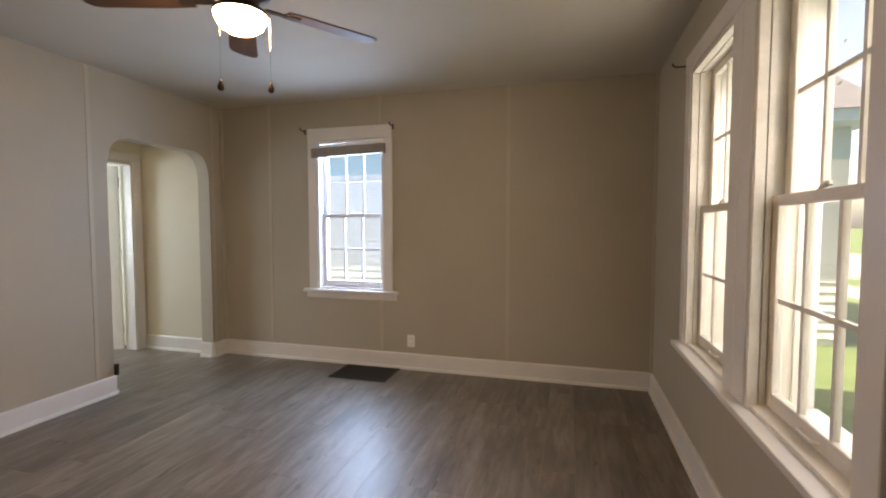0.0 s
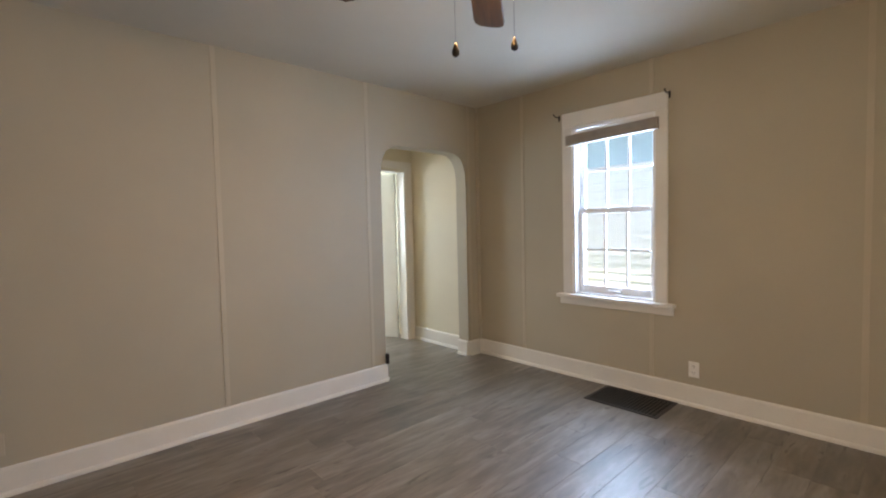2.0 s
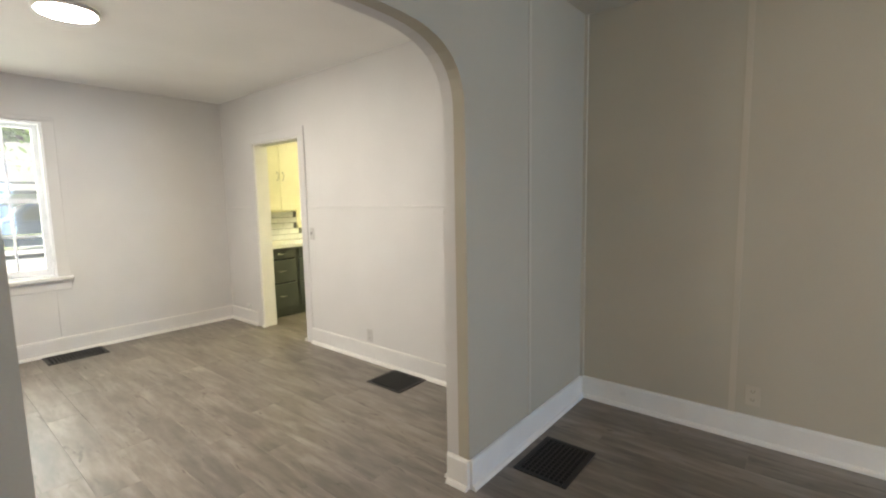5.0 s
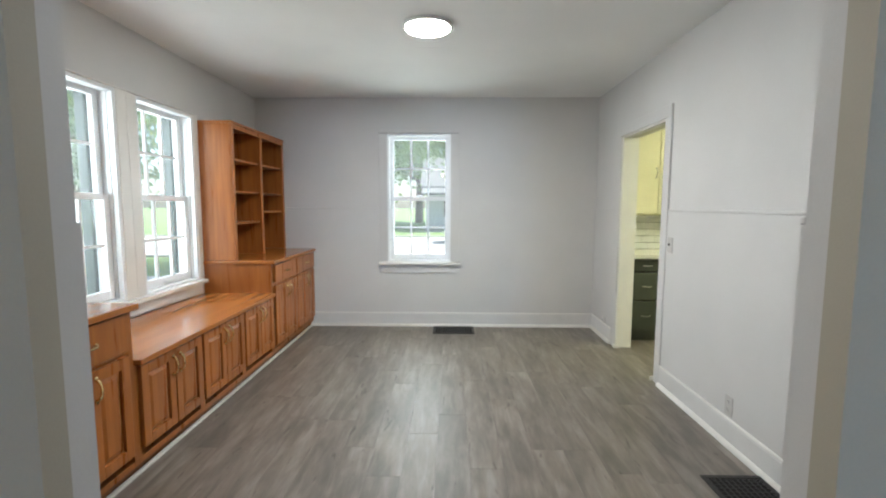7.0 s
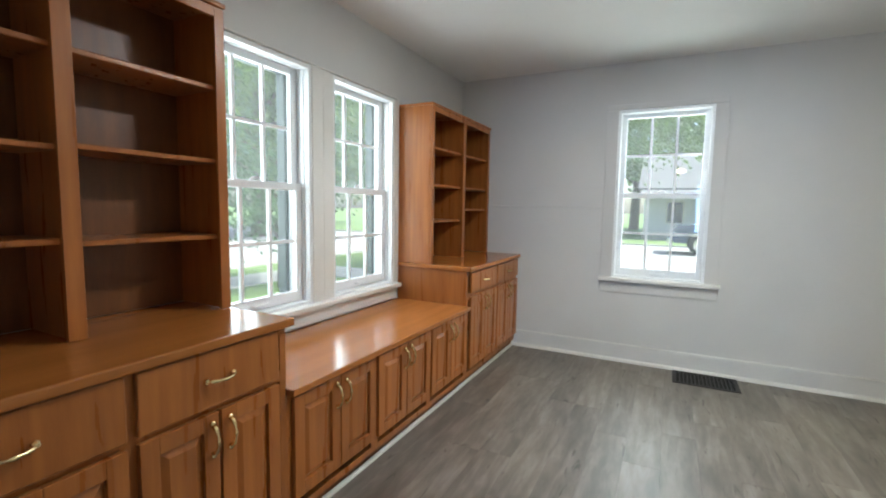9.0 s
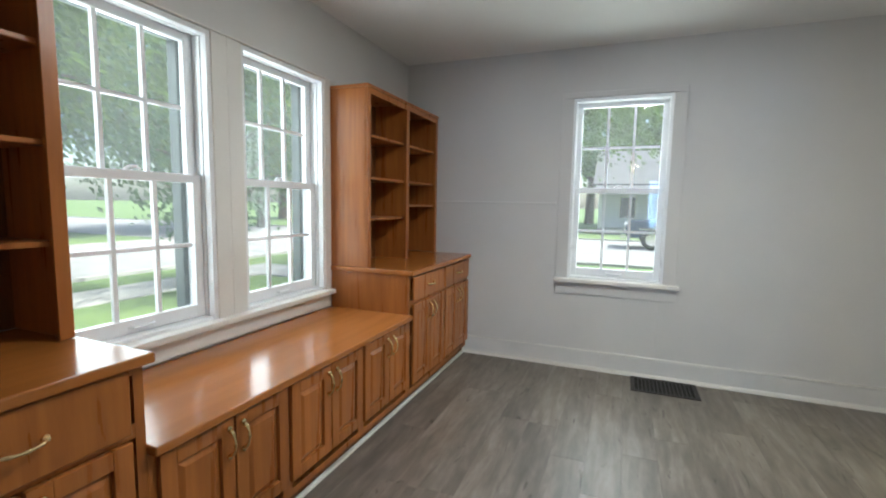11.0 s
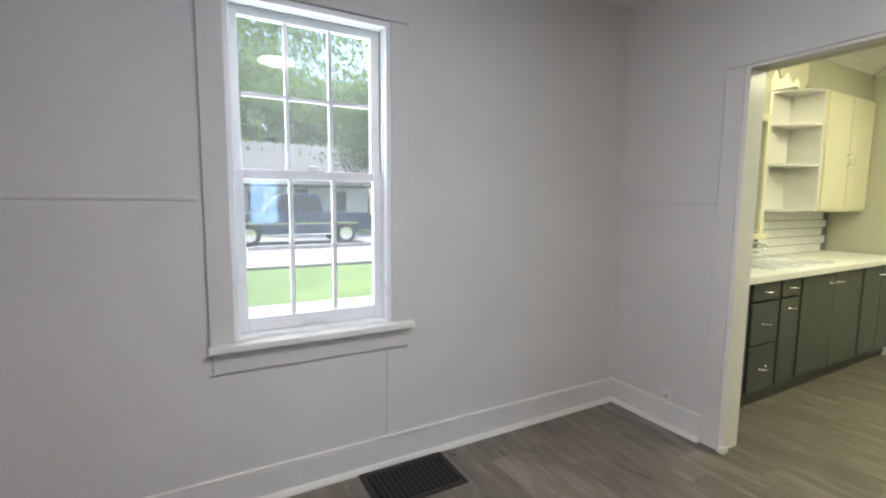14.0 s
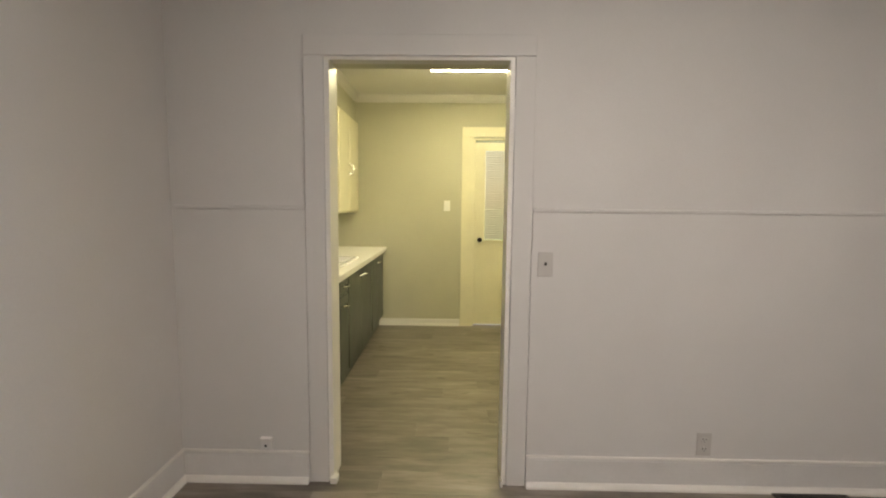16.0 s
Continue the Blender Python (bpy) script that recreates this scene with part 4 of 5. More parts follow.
stop = thing("door_stop", facing(XW + 0.02, 3.49, 0.21, 90), "small dark metal stop on the wall end", "door stop")
part("bumper", soft(boxes((-0.012, 0.012, -0.03, 0, -0.05, 0.04)), 0.004, 2), BRONZE, stop)


# ---------- curtain brackets and blind ----------
def rod_bracket(m, label):
    b = thing("curtain_bracket", m, label, "curtain bracket", "curtain brackets")
    part("plate", soft(boxes((-0.008, 0.008, -0.004, 0, -0.03, 0.02)), 0.001, 1), BRONZE, b)
    part("arm", tube(bmesh.new(), [(0, -0.004, 0.0), (0, -0.07, 0.0), (0, -0.085, 0.008), (0, -0.09, 0.022)], 0.0055, 8), BRONZE, b)


rod_bracket(facing(-0.83, YN - 0.022, 2.30, 0), "dark metal curtain rod bracket above the window casing")
rod_bracket(facing(0.105, YN - 0.022, 2.30, 0), "dark metal curtain rod bracket above the window casing")
rod_bracket(facing(XEL - 0.001, 3.80, 2.33, -90), "dark metal curtain rod bracket beside the paired windows")
blind = thing("window_blind", Matrix.Translation((-0.355, YN, 2.085)) @ Matrix.Rotation(radians(-1.6), 4, "Y"), "grey-brown slatted blind drawn up in a bundle", "blind")
for k in range(12):
    part("slat", boxes((-0.385, 0.385, -0.072 + 0.001 * (k % 3), -0.024, -0.040 + k * 0.0075, -0.0345 + k * 0.0075)), BLIND, blind)
part("head_rail", soft(boxes((-0.345, 0.345, -0.012, 0.024, 0.055, 0.085)), 0.003, 1), TRIM, blind, "white head rail")
part("cord", tube(bmesh.new(), [(-0.30, -0.045, 0.036), (-0.30, -0.02, 0.06)], 0.002, 6), TRIM, blind)
part("cord", tube(bmesh.new(), [(0.30, -0.045, 0.036), (0.30, -0.02, 0.06)], 0.002, 6), TRIM, blind)


# ---------- hall door ----------
bm = boxes((-2.859, -2.843, 4.556, 4.645, 0, 2.05), (-2.859, -2.843, 3.675, 3.764, 0, 2.05), (-2.859, -2.841, 3.675, 4.645, 2.051, 2.14), (-2.99, -2.85, 4.535, 4.5555, 0, 2.04), (-2.99, -2.85, 3.7645, 3.785, 0, 2.04), (-2.99, -2.85, 3.785, 4.535, 2.02, 2.04))
structure("door_frame_hall", bm, TRIM, "white painted door frame in the hall", "door frame")


def panel_leaf(name, m, w, h, label, mat, knob_x, panels):
    """A hinged leaf in the local x-z plane, 35 mm thick, with sunk panels on both faces."""
    d = thing(name, m, label, "door", kind="structure")
    bm = bmesh.new()
    box(bm, 0, w, 0.006, 0.029, 0, h)
    xs = sorted({0.0, w} | {p[0] for p in panels} | {p[1] for p in panels})
    for face in ((0.0, 0.0062), (0.0288, 0.035)):
        for a, b in zip(xs, xs[1:]):
            cuts = sorted((p[2], p[3]) for p in panels if p[0] <= a + 1e-6 and p[1] >= b - 1e-6)
            z = 0.0
            for c, e in cuts + [(h, h)]:
                if c - z > 1e-4:
                    box(bm, a, b, face[0], face[1], z, c)
                z = e
    part("leaf", bm, mat, d)
    for z in (0.22, 1.05, 1.83):
        part("hinge", tube(bmesh.new(), [(0.0, -0.006, z - 0.05), (0.0, -0.006, z + 0.05)], 0.007, 8), CHROME, d)
    for s, y in ((-1, 0.0), (1, 0.035)):
        bm = bmesh.new()
        tube(bm, [(knob_x, y, 0.95), (knob_x, y + s * 0.03, 0.95), (knob_x, y + s * 0.036, 0.95), (knob_x, y + s * 0.05, 0.95), (knob_x, y + s * 0.062, 0.95), (knob_x, y + s * 0.066, 0.95)], [0.022, 0.010, 0.018, 0.028, 0.022, 0.008], 14)
        part("door_knob", bm, BRONZE, d, "dark round knob", None, True)
    return d


panel_leaf("door_1", pose(-3.015, 4.53, 0.012, 0, 0, 180 + 22), 0.76, 2.00, "white two-panel door standing open beyond the hall", TRIM, 0.70, [(0.11, 0.65, 0.20, 0.86), (0.11, 0.65, 1.02, 1.86)])

# back door of the kitchen, half glazed with a blind
bm = boxes((XK, XK + 0.018, -2.866, -2.735, 0, 2.155), (XK, XK + 0.018, -1.91, -1.78, 0, 2.155), (XK, XK + 0.020, -2.866, -1.78, 2.156, 2.262), (XK - 0.15, XK + 0.004, -2.7345, -2.715, 0, 2.14), (XK - 0.15, XK + 0.004, -1.93, -1.9105, 0, 2.14), (XK - 0.15, XK + 0.004, -2.715, -1.93, 2.12, 2.14))
structure("door_frame_kitchen", bm, CREAM, "cream painted casing of the back door", "door frame")
back = thing("door_2", facing(XK - 0.035, -2.712, 0.012, 90), "cream half-glazed back door with a closed white blind", "door", kind="structure")
bm = boxes((0, 0.11, 0, 0.04, 0, 2.09), (0.67, 0.778, 0, 0.04, 0, 2.09), (0.11, 0.67, 0, 0.04, 0, 0.98), (0.11, 0.67, 0, 0.04, 2.0, 2.09), (0.10, 0.68, -0.012, -0.0005, 0.96, 0.99), (0.10, 0.68, -0.012, -0.0005, 1.99, 2.02), (0.10, 0.115, -0.012, -0.0005, 0.99, 1.99), (0.665, 0.68, -0.012, -0.0005, 0.99, 1.99))
part("leaf", bm, CREAM, back)
gl = part("pane", boxes((0.11, 0.67, 0.018, 0.022, 0.98, 2.0)), GLASS, back)
gl.visible_shadow = False
for k in range(38):
    part("blind_slat", boxes((0.12, 0.66, 0.001, 0.010, 1.0 + k * 0.026, 1.023 + k * 0.026)), PLATE_D, back)
bm = tube(bmesh.new(), [(0.06, 0, 0.99), (0.06, -0.03, 0.99), (0.06, -0.036, 0.99), (0.06, -0.05, 0.99), (0.06, -0.062, 0.99), (0.06, -0.066, 0.99)], [0.026, 0.011, 0.018, 0.028, 0.022, 0.008], 14)
part("door_knob", bm, BRONZE, back, "dark bronze knob", None, True)

# ---------- kitchen ----------
KF = -3.775
def k_unit(x_left, w, drawers, doors, label):
    cab = thing("kitchen_cabinet", facing(x_left, KF, 0, 180), label, "cabinet", "kitchen base cabinets")
    carcass(cab, w, 0.09, 0.868, KF - YS - 0.012, GREENGREY, ([(0, 0.03), (w - 0.03, w)], [(0.09, 0.12), (0.84, 0.868)]), GREENGREY)
    for a, b, c, d in drawers:
        drawer(cab, a, b, c, d, GREENGREY, CHROME)
    for a, b, c, d, hx in doors:
        raised_door(cab, a, b, c, d, GREENGREY, (hx, d - 0.07), flat=True, pull_mat=CHROME, level=False)
    return cab


def stack(w):
    return [(0.02, w - 0.02, 0.735, 0.85), (0.02, w - 0.02, 0.44, 0.72), (0.02, w - 0.02, 0.12, 0.425)]


k_unit(-1.555, 0.438, stack(0.438), [], "grey-green kitchen drawer cabinet beside the opening")
k_unit(-1.995, 0.37, stack(0.37), [], "grey-green kitchen drawer cabinet with three drawers")
k_unit(-2.367, 0.27, [(0.01, 0.26, 0.735, 0.85)], [(0.01, 0.26, 0.12, 0.72, 0.135)], "narrow grey-green kitchen cabinet with a drawer over a door")
k_unit(-2.639, 1.022, [], [(0.02, 0.507, 0.12, 0.85, 0.45), (0.515, 1.002, 0.12, 0.85, 0.57)], "grey-green double-door cabinet below the sink")
k_unit(-3.663, 0.735, [], [(0.02, 0.363, 0.12, 0.85, 0.33), (0.371, 0.715, 0.12, 0.85, 0.40)], "grey-green corner kitchen cabinet with two doors")

SX0, SX1, SY0, SY1 = -3.25, -2.42, -4.20, -3.83
bm = boxes((XK + 0.005, SX0, YS + 0.012, -3.715, 0.869, 0.909), (SX1, XD - 0.135, YS + 0.012, -3.715, 0.869, 0.909), (SX0, SX1, YS + 0.012, SY0, 0.869, 0.909), (SX0, SX1, SY1, -3.715, 0.869, 0.909))
tagged(link("kitchen_worktop", bm, LAMINATE), "white laminate kitchen worktop along the wall", "worktop")
sink = thing("kitchen_sink", Matrix.Translation(((SX0 + SX1) / 2, (SY0 + SY1) / 2, 0.909)), "white porcelain double sink let into the worktop", "sink")
a, b = (SX1 - SX0) / 2, (SY1 - SY0) / 2
part("rim", soft(boxes((-a - 0.02, a + 0.02, -b - 0.02, -b + 0.015, 0.0005, 0.014), (-a - 0.02, a + 0.02, b - 0.015, b + 0.02, 0.0005, 0.014), (-a - 0.02, -a + 0.015, -b + 0.015, b - 0.015, 0.0005, 0.014), (a - 0.015, a + 0.02, -b + 0.015, b - 0.015, 0.0005, 0.014), (-0.02, 0.02, -b + 0.015, b - 0.015, -0.02, 0.010)), 0.005, 2), PORCELAIN, sink)
for s in (-1, 1):
    x0, x1 = sorted((s * 0.021, s * (a - 0.004)))
    part("basin", boxes((x0, x1, -b + 0.004, b - 0.004, -0.035, -0.030), (x0, x0 + 0.006, -b + 0.004, b - 0.004, -0.030, 0.0), (x1 - 0.006, x1, -b + 0.004, b - 0.004, -0.030, 0.0), (x0 + 0.006, x1 - 0.006, -b + 0.004, -b + 0.010, -0.030, 0.0), (x0 + 0.006, x1 - 0.006, b - 0.010, b - 0.004, -0.030, 0.0)), PORCELAIN, sink)
tap = thing("kitchen_tap", Matrix.Translation(((SX0 + SX1) / 2, SY0 - 0.045, 0.9095)), "chrome kitchen tap behind the sink", "tap")
part("base", soft(boxes((-0.10, 0.10, -0.022, 0.022, 0, 0.018)), 0.006, 2), CHROME, tap)
part("spout", tube(bmesh.new(), [(0, 0, 0.018), (0, 0, 0.10), (0, 0.02, 0.135), (0, 0.07, 0.145), (0, 0.14, 0.125), (0, 0.155, 0.10)], 0.011, 10), CHROME, tap, "", None, True)
for s in (-1, 1):
    part("lever", tube(bmesh.new(), [(s * 0.08, 0, 0.018), (s * 0.08, 0, 0.055), (s * 0.085, 0.02, 0.062), (s * 0.09, 0.055, 0.064)], [0.014, 0.012, 0.008, 0.006], 8), CHROME, tap, "", None, True)


def wall_unit(x_left, w, z0, z1, label, cream=True):
    cab = thing("wall_cabinet", facing(x_left, YS + 0.27, z0, 180), label, "cabinet", "kitchen wall cabinets")
    part("body", boxes((0, w, 0.0, 0.258, 0, z1 - z0)), CREAM, cab)
    n = 2
    for k in range(n):
        x0, x1 = 0.012 + k * (w - 0.024) / n + 0.003, 0.012 + (k + 1) * (w - 0.024) / n - 0.003
        d = part("door", soft(boxes((x0, x1, -0.02, -0.001, 0.02, z1 - z0 - 0.015)), 0.004, 2), CREAM, cab)
        hx = x1 - 0.035 if k == 0 else x0 + 0.035
        pull(d, Matrix.Translation((hx, -0.02, 0.45)), 0.09, CHROME)
    return cab


wall_unit(-1.545, 0.86, 1.30, 2.30, "cream kitchen wall cabinet with two doors")
wall_unit(-3.49, 0.905, 1.30, 2.30, "cream kitchen wall cabinet with chrome handles in the corner")
shelf = thing("end_shelf", facing(-3.17, YS + 0.27, 1.30, 180), "white open rounded end shelves beside the sink window", "shelf")
part("back_panel", boxes((0.0, 0.318, 0.250, 0.262, 0, 1.0)), TRIM, shelf)
part("side_panel", boxes((0.304, 0.319, 0.0, 0.2495, 0, 1.0)), TRIM, shelf)
for z in (0.0, 0.38, 0.71, 0.982):
    pts = [(0.303, 0.249), (0.303, 0.01)] + [(0.303 - 0.29 * math.sin(q), 0.249 - 0.24 * math.cos(q)) for q in [math.pi / 2 * k / 8 for k in range(9)]]
    part("board", prism(bmesh.new(), pts, "z", z, z + 0.017), TRIM, shelf)
# bulkhead over the wall cabinets
for x0, x1 in ((-2.405, XD - 0.13), (XK, -3.171)):
    structure("soffit", boxes((x0, x1, YS + 0.001, YS + 0.25, 2.302, ZC)), WALL_K, "khaki boxed-in bulkhead above the cabinets", "wall")
# scalloped board across the window
val = [(-2.41, 2.52)]
for k in range(41):
    s = k / 40
    val.append((-2.41 - 0.755 * s, 2.30 + 0.035 * math.cos(s * 2 * math.pi * 5) - 0.03 * math.cos(s * 2 * math.pi)))
val.append((-3.165, 2.52))
tagged(link("window_valance", prism(bmesh.new(), val, "y", YS + 0.245, YS + 0.262), CREAM), "cream scalloped board above the sink window", "valance")
sl = thing("sink_light", Matrix.Translation((-2.79, YS + 0.12, 2.52)), "small bulb behind the scalloped board, switched on", "lamp")
part("socket", lathe(bmesh.new(), [(0.03, 0.08), (0.03, 0.0), (0.022, -0.01)], 16), PLATE, sl)
part("bulb", lathe(bmesh.new(), [(0.018, -0.011), (0.03, -0.05), (0.032, -0.08), (0.02, -0.105), (0.005, -0.112)], 16), GLOW_S, sl, "glowing bulb", None, True)
win = thing("window_7", facing(-2.78, YS, 1.15, 180), "white kitchen sash window above the sink", "window", kind="structure")
sash_parts(win, SASH, 0.70, 0.43, 0.89, 0.09, 3, 1, "upper_sash")
sash_parts(win, SASH, 0.70, 0.01, 0.47, 0.05, 3, 1, "lower_sash")
part("casing", soft(boxes((-0.42, -0.36, -0.018, -0.001, -0.04, 0.96), (0.36, 0.42, -0.018, -0.001, -0.04, 0.96), (-0.36, 0.36, -0.018, -0.001, 0.901, 0.96), (-0.42, 0.42, -0.05, -0.001, -0.08, -0.041)), 0.003, 1), CREAM, win)
# crown moulding
def crown(x0, y0, x1, y1, nx, ny):
    bm = bmesh.new()
    prof = [(0, ZC - 0.075), (0.012, ZC - 0.072), (0.03, ZC - 0.045), (0.055, ZC - 0.02), (0.062, ZC - 0.001), (0, ZC - 0.001)]
    rings = [[bm.verts.new((x + nx * p, y + ny * p, z)) for p, z in prof] for x, y in ((x0, y0), (x1, y1))]
    for i in range(len(prof)):
        j = (i + 1) % len(prof)
        bm.faces.new((rings[0][i], rings[1][i], rings[1][j], rings[0][j]))
    bm.faces.new(rings[0]); bm.faces.new(rings[1][::-1])
    structure("crown_moulding", bm, TRIM, "white crown moulding round the kitchen ceiling", "trim")


crown(XK, YS + 0.26, XK, -1.0, 1, 0)
crown(XK + 0.065, YS + 0.25, -3.171, YS + 0.25, 0, 1)
crown(-2.405, YS + 0.25, XD - 0.135, YS + 0.25, 0, 1)


# ---------- outside ----------
GZ = -0.30
structure("ground", boxes((-300, 300, -300, 300, GZ - 0.5, GZ)), GRASS, "summer lawn round the house", "ground")
structure("road_south", boxes((-200, 200, -23.5, -13.6, GZ, GZ + 0.012)), ASPHALT, "pale sunlit asphalt street", "road")
structure("road_east", boxes((10.5, 17.5, -13.6, 200, GZ, GZ + 0.010)), ASPHALT, "pale sunlit asphalt street", "road")
structure("pavement", boxes((-60, 8.0, -9.6, -8.2, GZ, GZ + 0.02)), CONCRETE, "worn concrete footpath across the lawn", "pavement")
structure("pavement", boxes((8.0, 9.2, -9.6, 60, GZ, GZ + 0.02)), CONCRETE, "worn concrete footpath beside the street", "pavement")
bm = boxes((-60, 10.3, -13.75, -13.6, GZ, GZ + 0.07), (-60, 60, -23.65, -23.5, GZ, GZ + 0.07), (10.35, 10.5, -13.6, 60, GZ, GZ + 0.07), (17.5, 17.65, -13.6, 60, GZ, GZ + 0.07))
structure("kerb", bm, CONCRETE, "low concrete kerb along the street", "kerb")
structure("foundation", boxes((XK - 0.3, XE + 0.19, YS - 0.19, YN + 0.19, GZ, -0.15)), CONCRETE, "concrete house foundation", "foundation")


def tree(x, y, height, spread, leaves, seed, mat, label, low=0.35, size=0.22, trunk=0.16):
    """A tapered trunk with limbs and a crown of small folded leaves in uneven clumps."""
    rng = random.Random(seed)
    t = thing("tree", Matrix.Translation((x, y, GZ)), label, "tree")
    bm = bmesh.new()
    tips = []
    top = Vector((rng.uniform(-0.3, 0.3), rng.uniform(-0.3, 0.3), height * 0.85))
    stem = [Vector((0, 0, -0.05)), Vector((rng.uniform(-.1, .1), rng.uniform(-.1, .1), height * 0.25)), Vector((rng.uniform(-.2, .2), rng.uniform(-.2, .2), height * 0.55)), top]
    tube(bm, stem, [trunk * 1.3, trunk, trunk * 0.6, trunk * 0.15], 9)
    for k in range(13):
        f = low * 0.8 + (0.95 - low * 0.8) * k / 12
        base = stem[1].lerp(stem[3], max(0.0, f - 0.2))
        a = k * 2.4 + rng.uniform(-0.4, 0.4)
        r = spread * (0.55 + 0.45 * math.sin(math.pi * min(1, f))) * rng.uniform(0.7, 1.0)
        end = Vector((base.x + r * math.cos(a), base.y + r * math.sin(a), min(height, base.z + r * rng.uniform(0.15, 0.6))))
        midp = base.lerp(end, 0.5) + Vector((0, 0, r * 0.12))
        tube(bm, [base, midp, end], [trunk * 0.4, trunk * 0.22, trunk * 0.06], 6)
        tips += [end, midp.lerp(end, 0.4), midp]
    part("trunk", bm, BARK, t)
    vs, fs = [], []
    for k in range(leaves):
        c = rng.choice(tips) + Vector((rng.gauss(0, spread * 0.17), rng.gauss(0, spread * 0.17), rng.gauss(0, spread * 0.12)))
        n = Vector((rng.gauss(0, 1), rng.gauss(0, 1), rng.gauss(0, 0.7))).normalized()
        u = n.orthogonal().normalized()
        v = n.cross(u)
        s = size * rng.uniform(0.5, 1.1)
        i = len(vs)
        vs += [tuple(c - u * s * 0.6), tuple(c + v * s * 0.32 + n * s * 0.1), tuple(c + u * s * 0.6), tuple(c - v * s * 0.32 + n * s * 0.1)]
        fs += [(i, i + 1, i + 2), (i, i + 2, i + 3)]
    me = bpy.data.meshes.new("crown")
    me.from_pydata(vs, [], fs)
    me.materials.append(mat)
    cr = new("crown", me)
    cr.parent = t
    return t


tree(7.4, -6.6, 3.6, 2.1, 6500, 3, LEAF_B, "small leafy dogwood on the lawn outside the windows", 0.2, 0.10, 0.07)
tree(9.8, -2.6, 8.5, 4.2, 20000, 4, LEAF_A, "broad green maple beside the street", 0.3, 0.16, 0.2)
tree(20.5, -10.0, 11.0, 5.5, 12000, 5, LEAF_B, "tall dark green tree across the street", 0.2, 0.29, 0.3)
tree(21.0, -22.0, 12.0, 6.0, 12000, 6, LEAF_A, "tall green tree at the street corner", 0.2, 0.3, 0.3)
tree(20.0, 2.5, 10.0, 5.0, 10000, 7, LEAF_A, "tall green tree across the street", 0.2, 0.29, 0.28)
tree(9.4, 5.6, 8.0, 4.0, 18000, 8, LEAF_A, "green maple near the paired windows", 0.25, 0.16, 0.18)
tree(2.7, -12.2, 8.5, 4.6, 60000, 9, LEAF_A, "green maple on the verge before the street", 0.36, 0.105, 0.17)
tree(-9.5, -27.0, 11.0, 4.6, 10000, 10, LEAF_A, "tall dark tree behind the parked truck", 0.3, 0.28, 0.3)
tree(7.0, -29.0, 12.0, 5.0, 10000, 11, LEAF_B, "tall dark tree beside the white house", 0.25, 0.29, 0.3)
tree(19.8, -4.0, 10.5, 5.0, 12000, 14, LEAF_A, "tall pale green tree across the eastern street", 0.15, 0.29, 0.28)
tree(19.5, -16.5, 10.5, 5.0, 12000, 15, LEAF_A, "tall pale green tree near the street corner", 0.15, 0.29, 0.28)
tree(20.5, 11.0, 10.5, 5.0, 5000, 16, LEAF_B, "tall dark tree up the eastern street", 0.15, 0.29, 0.28)
tree(30.0, -34.0, 13.0, 7.0, 5000, 12, LEAF_B, "distant dark green tree beyond the street", 0.15, 0.6, 0.35)
for tx, ty, th, ts, tl in ((-5.0, -44.0, 15.0, 21, "tall pale green tree behind the white house"), (3.5, -45.0, 16.0, 22, "tall full green tree behind the white house"), (-13.0, -43.0, 14.0, 23, "tall green tree beyond the street and fence")):
    tree(tx, ty, th, 6.5, 9000, ts, LEAF_A, tl, 0.15, 0.6, 0.35)
tree(-18.0, -36.0, 12.0, 6.0, 5000, 13, LEAF_A, "distant round green tree beyond the street", 0.2, 0.6, 0.35)


def house(name, m, w, d, h, ridge, label, wall_mat, openings, porch=False):
    """A small lap-sided house; local front +y. openings: (x, z, width, height, kind)."""
    hs = thing(name, m, label, "house")
    part("wall", boxes((-w / 2, w / 2, -d, 0, 0, h)), wall_mat, hs)
    for k in range(int(h / 0.16)):
        z = 0.25 + k * 0.16
        if z + 0.16 > h:
            break
        bm = bmesh.new()
        prism(bm, [(0.002, z), (0.022, z), (0.006, z + 0.158), (0.002, z + 0.158)], "x", -w / 2, w / 2)
        part("siding_board", bm, wall_mat, hs)
    bm = prism(bmesh.new(), [(-d - 0.4, h - 0.05), (-d / 2, ridge), (0.5, h - 0.05), (0.5, h + 0.06), (-d / 2, ridge + 0.14), (-d - 0.4, h + 0.06)], "x", -w / 2 - 0.4, w / 2 + 0.4)
    part("roof", bm, ROOF, hs)
    for s in (-1, 1):
        part("gable", prism(bmesh.new(), [(-d, h), (-d / 2, ridge - 0.01), (0, h)], "x", s * w / 2 - 0.05, s * w / 2 + 0.05), wall_mat, hs)
    for x, z, ww, hh, kind in openings:
        o = part(kind, boxes((x - ww / 2, x + ww / 2, 0.024, 0.045, z, z + hh)), TRIM, hs)
        part("pane", boxes((x - ww / 2 + 0.08, x + ww / 2 - 0.08, 0.0455, 0.05, z + 0.08, z + hh - 0.08)), CARGLASS, o)
    if porch:
        part("porch_floor", boxes((-w / 2, w / 2, 0.03, 2.2, 0.0, 0.35)), CONCRETE, hs)
        part("porch_roof", prism(bmesh.new(), [(0.03, h - 0.1), (2.5, h - 0.6), (2.5, h - 0.45), (0.03, h + 0.05)], "x", -w / 2 - 0.2, w / 2 + 0.2), ROOF, hs)
        for k in range(5):
            x = -w / 2 + 0.15 + (w - 0.3) * k / 4
            part("post", soft(boxes((x - 0.08, x + 0.08, 2.0, 2.16, 0.35, h - 0.52)), 0.01, 1), TRIM, hs)
    return hs


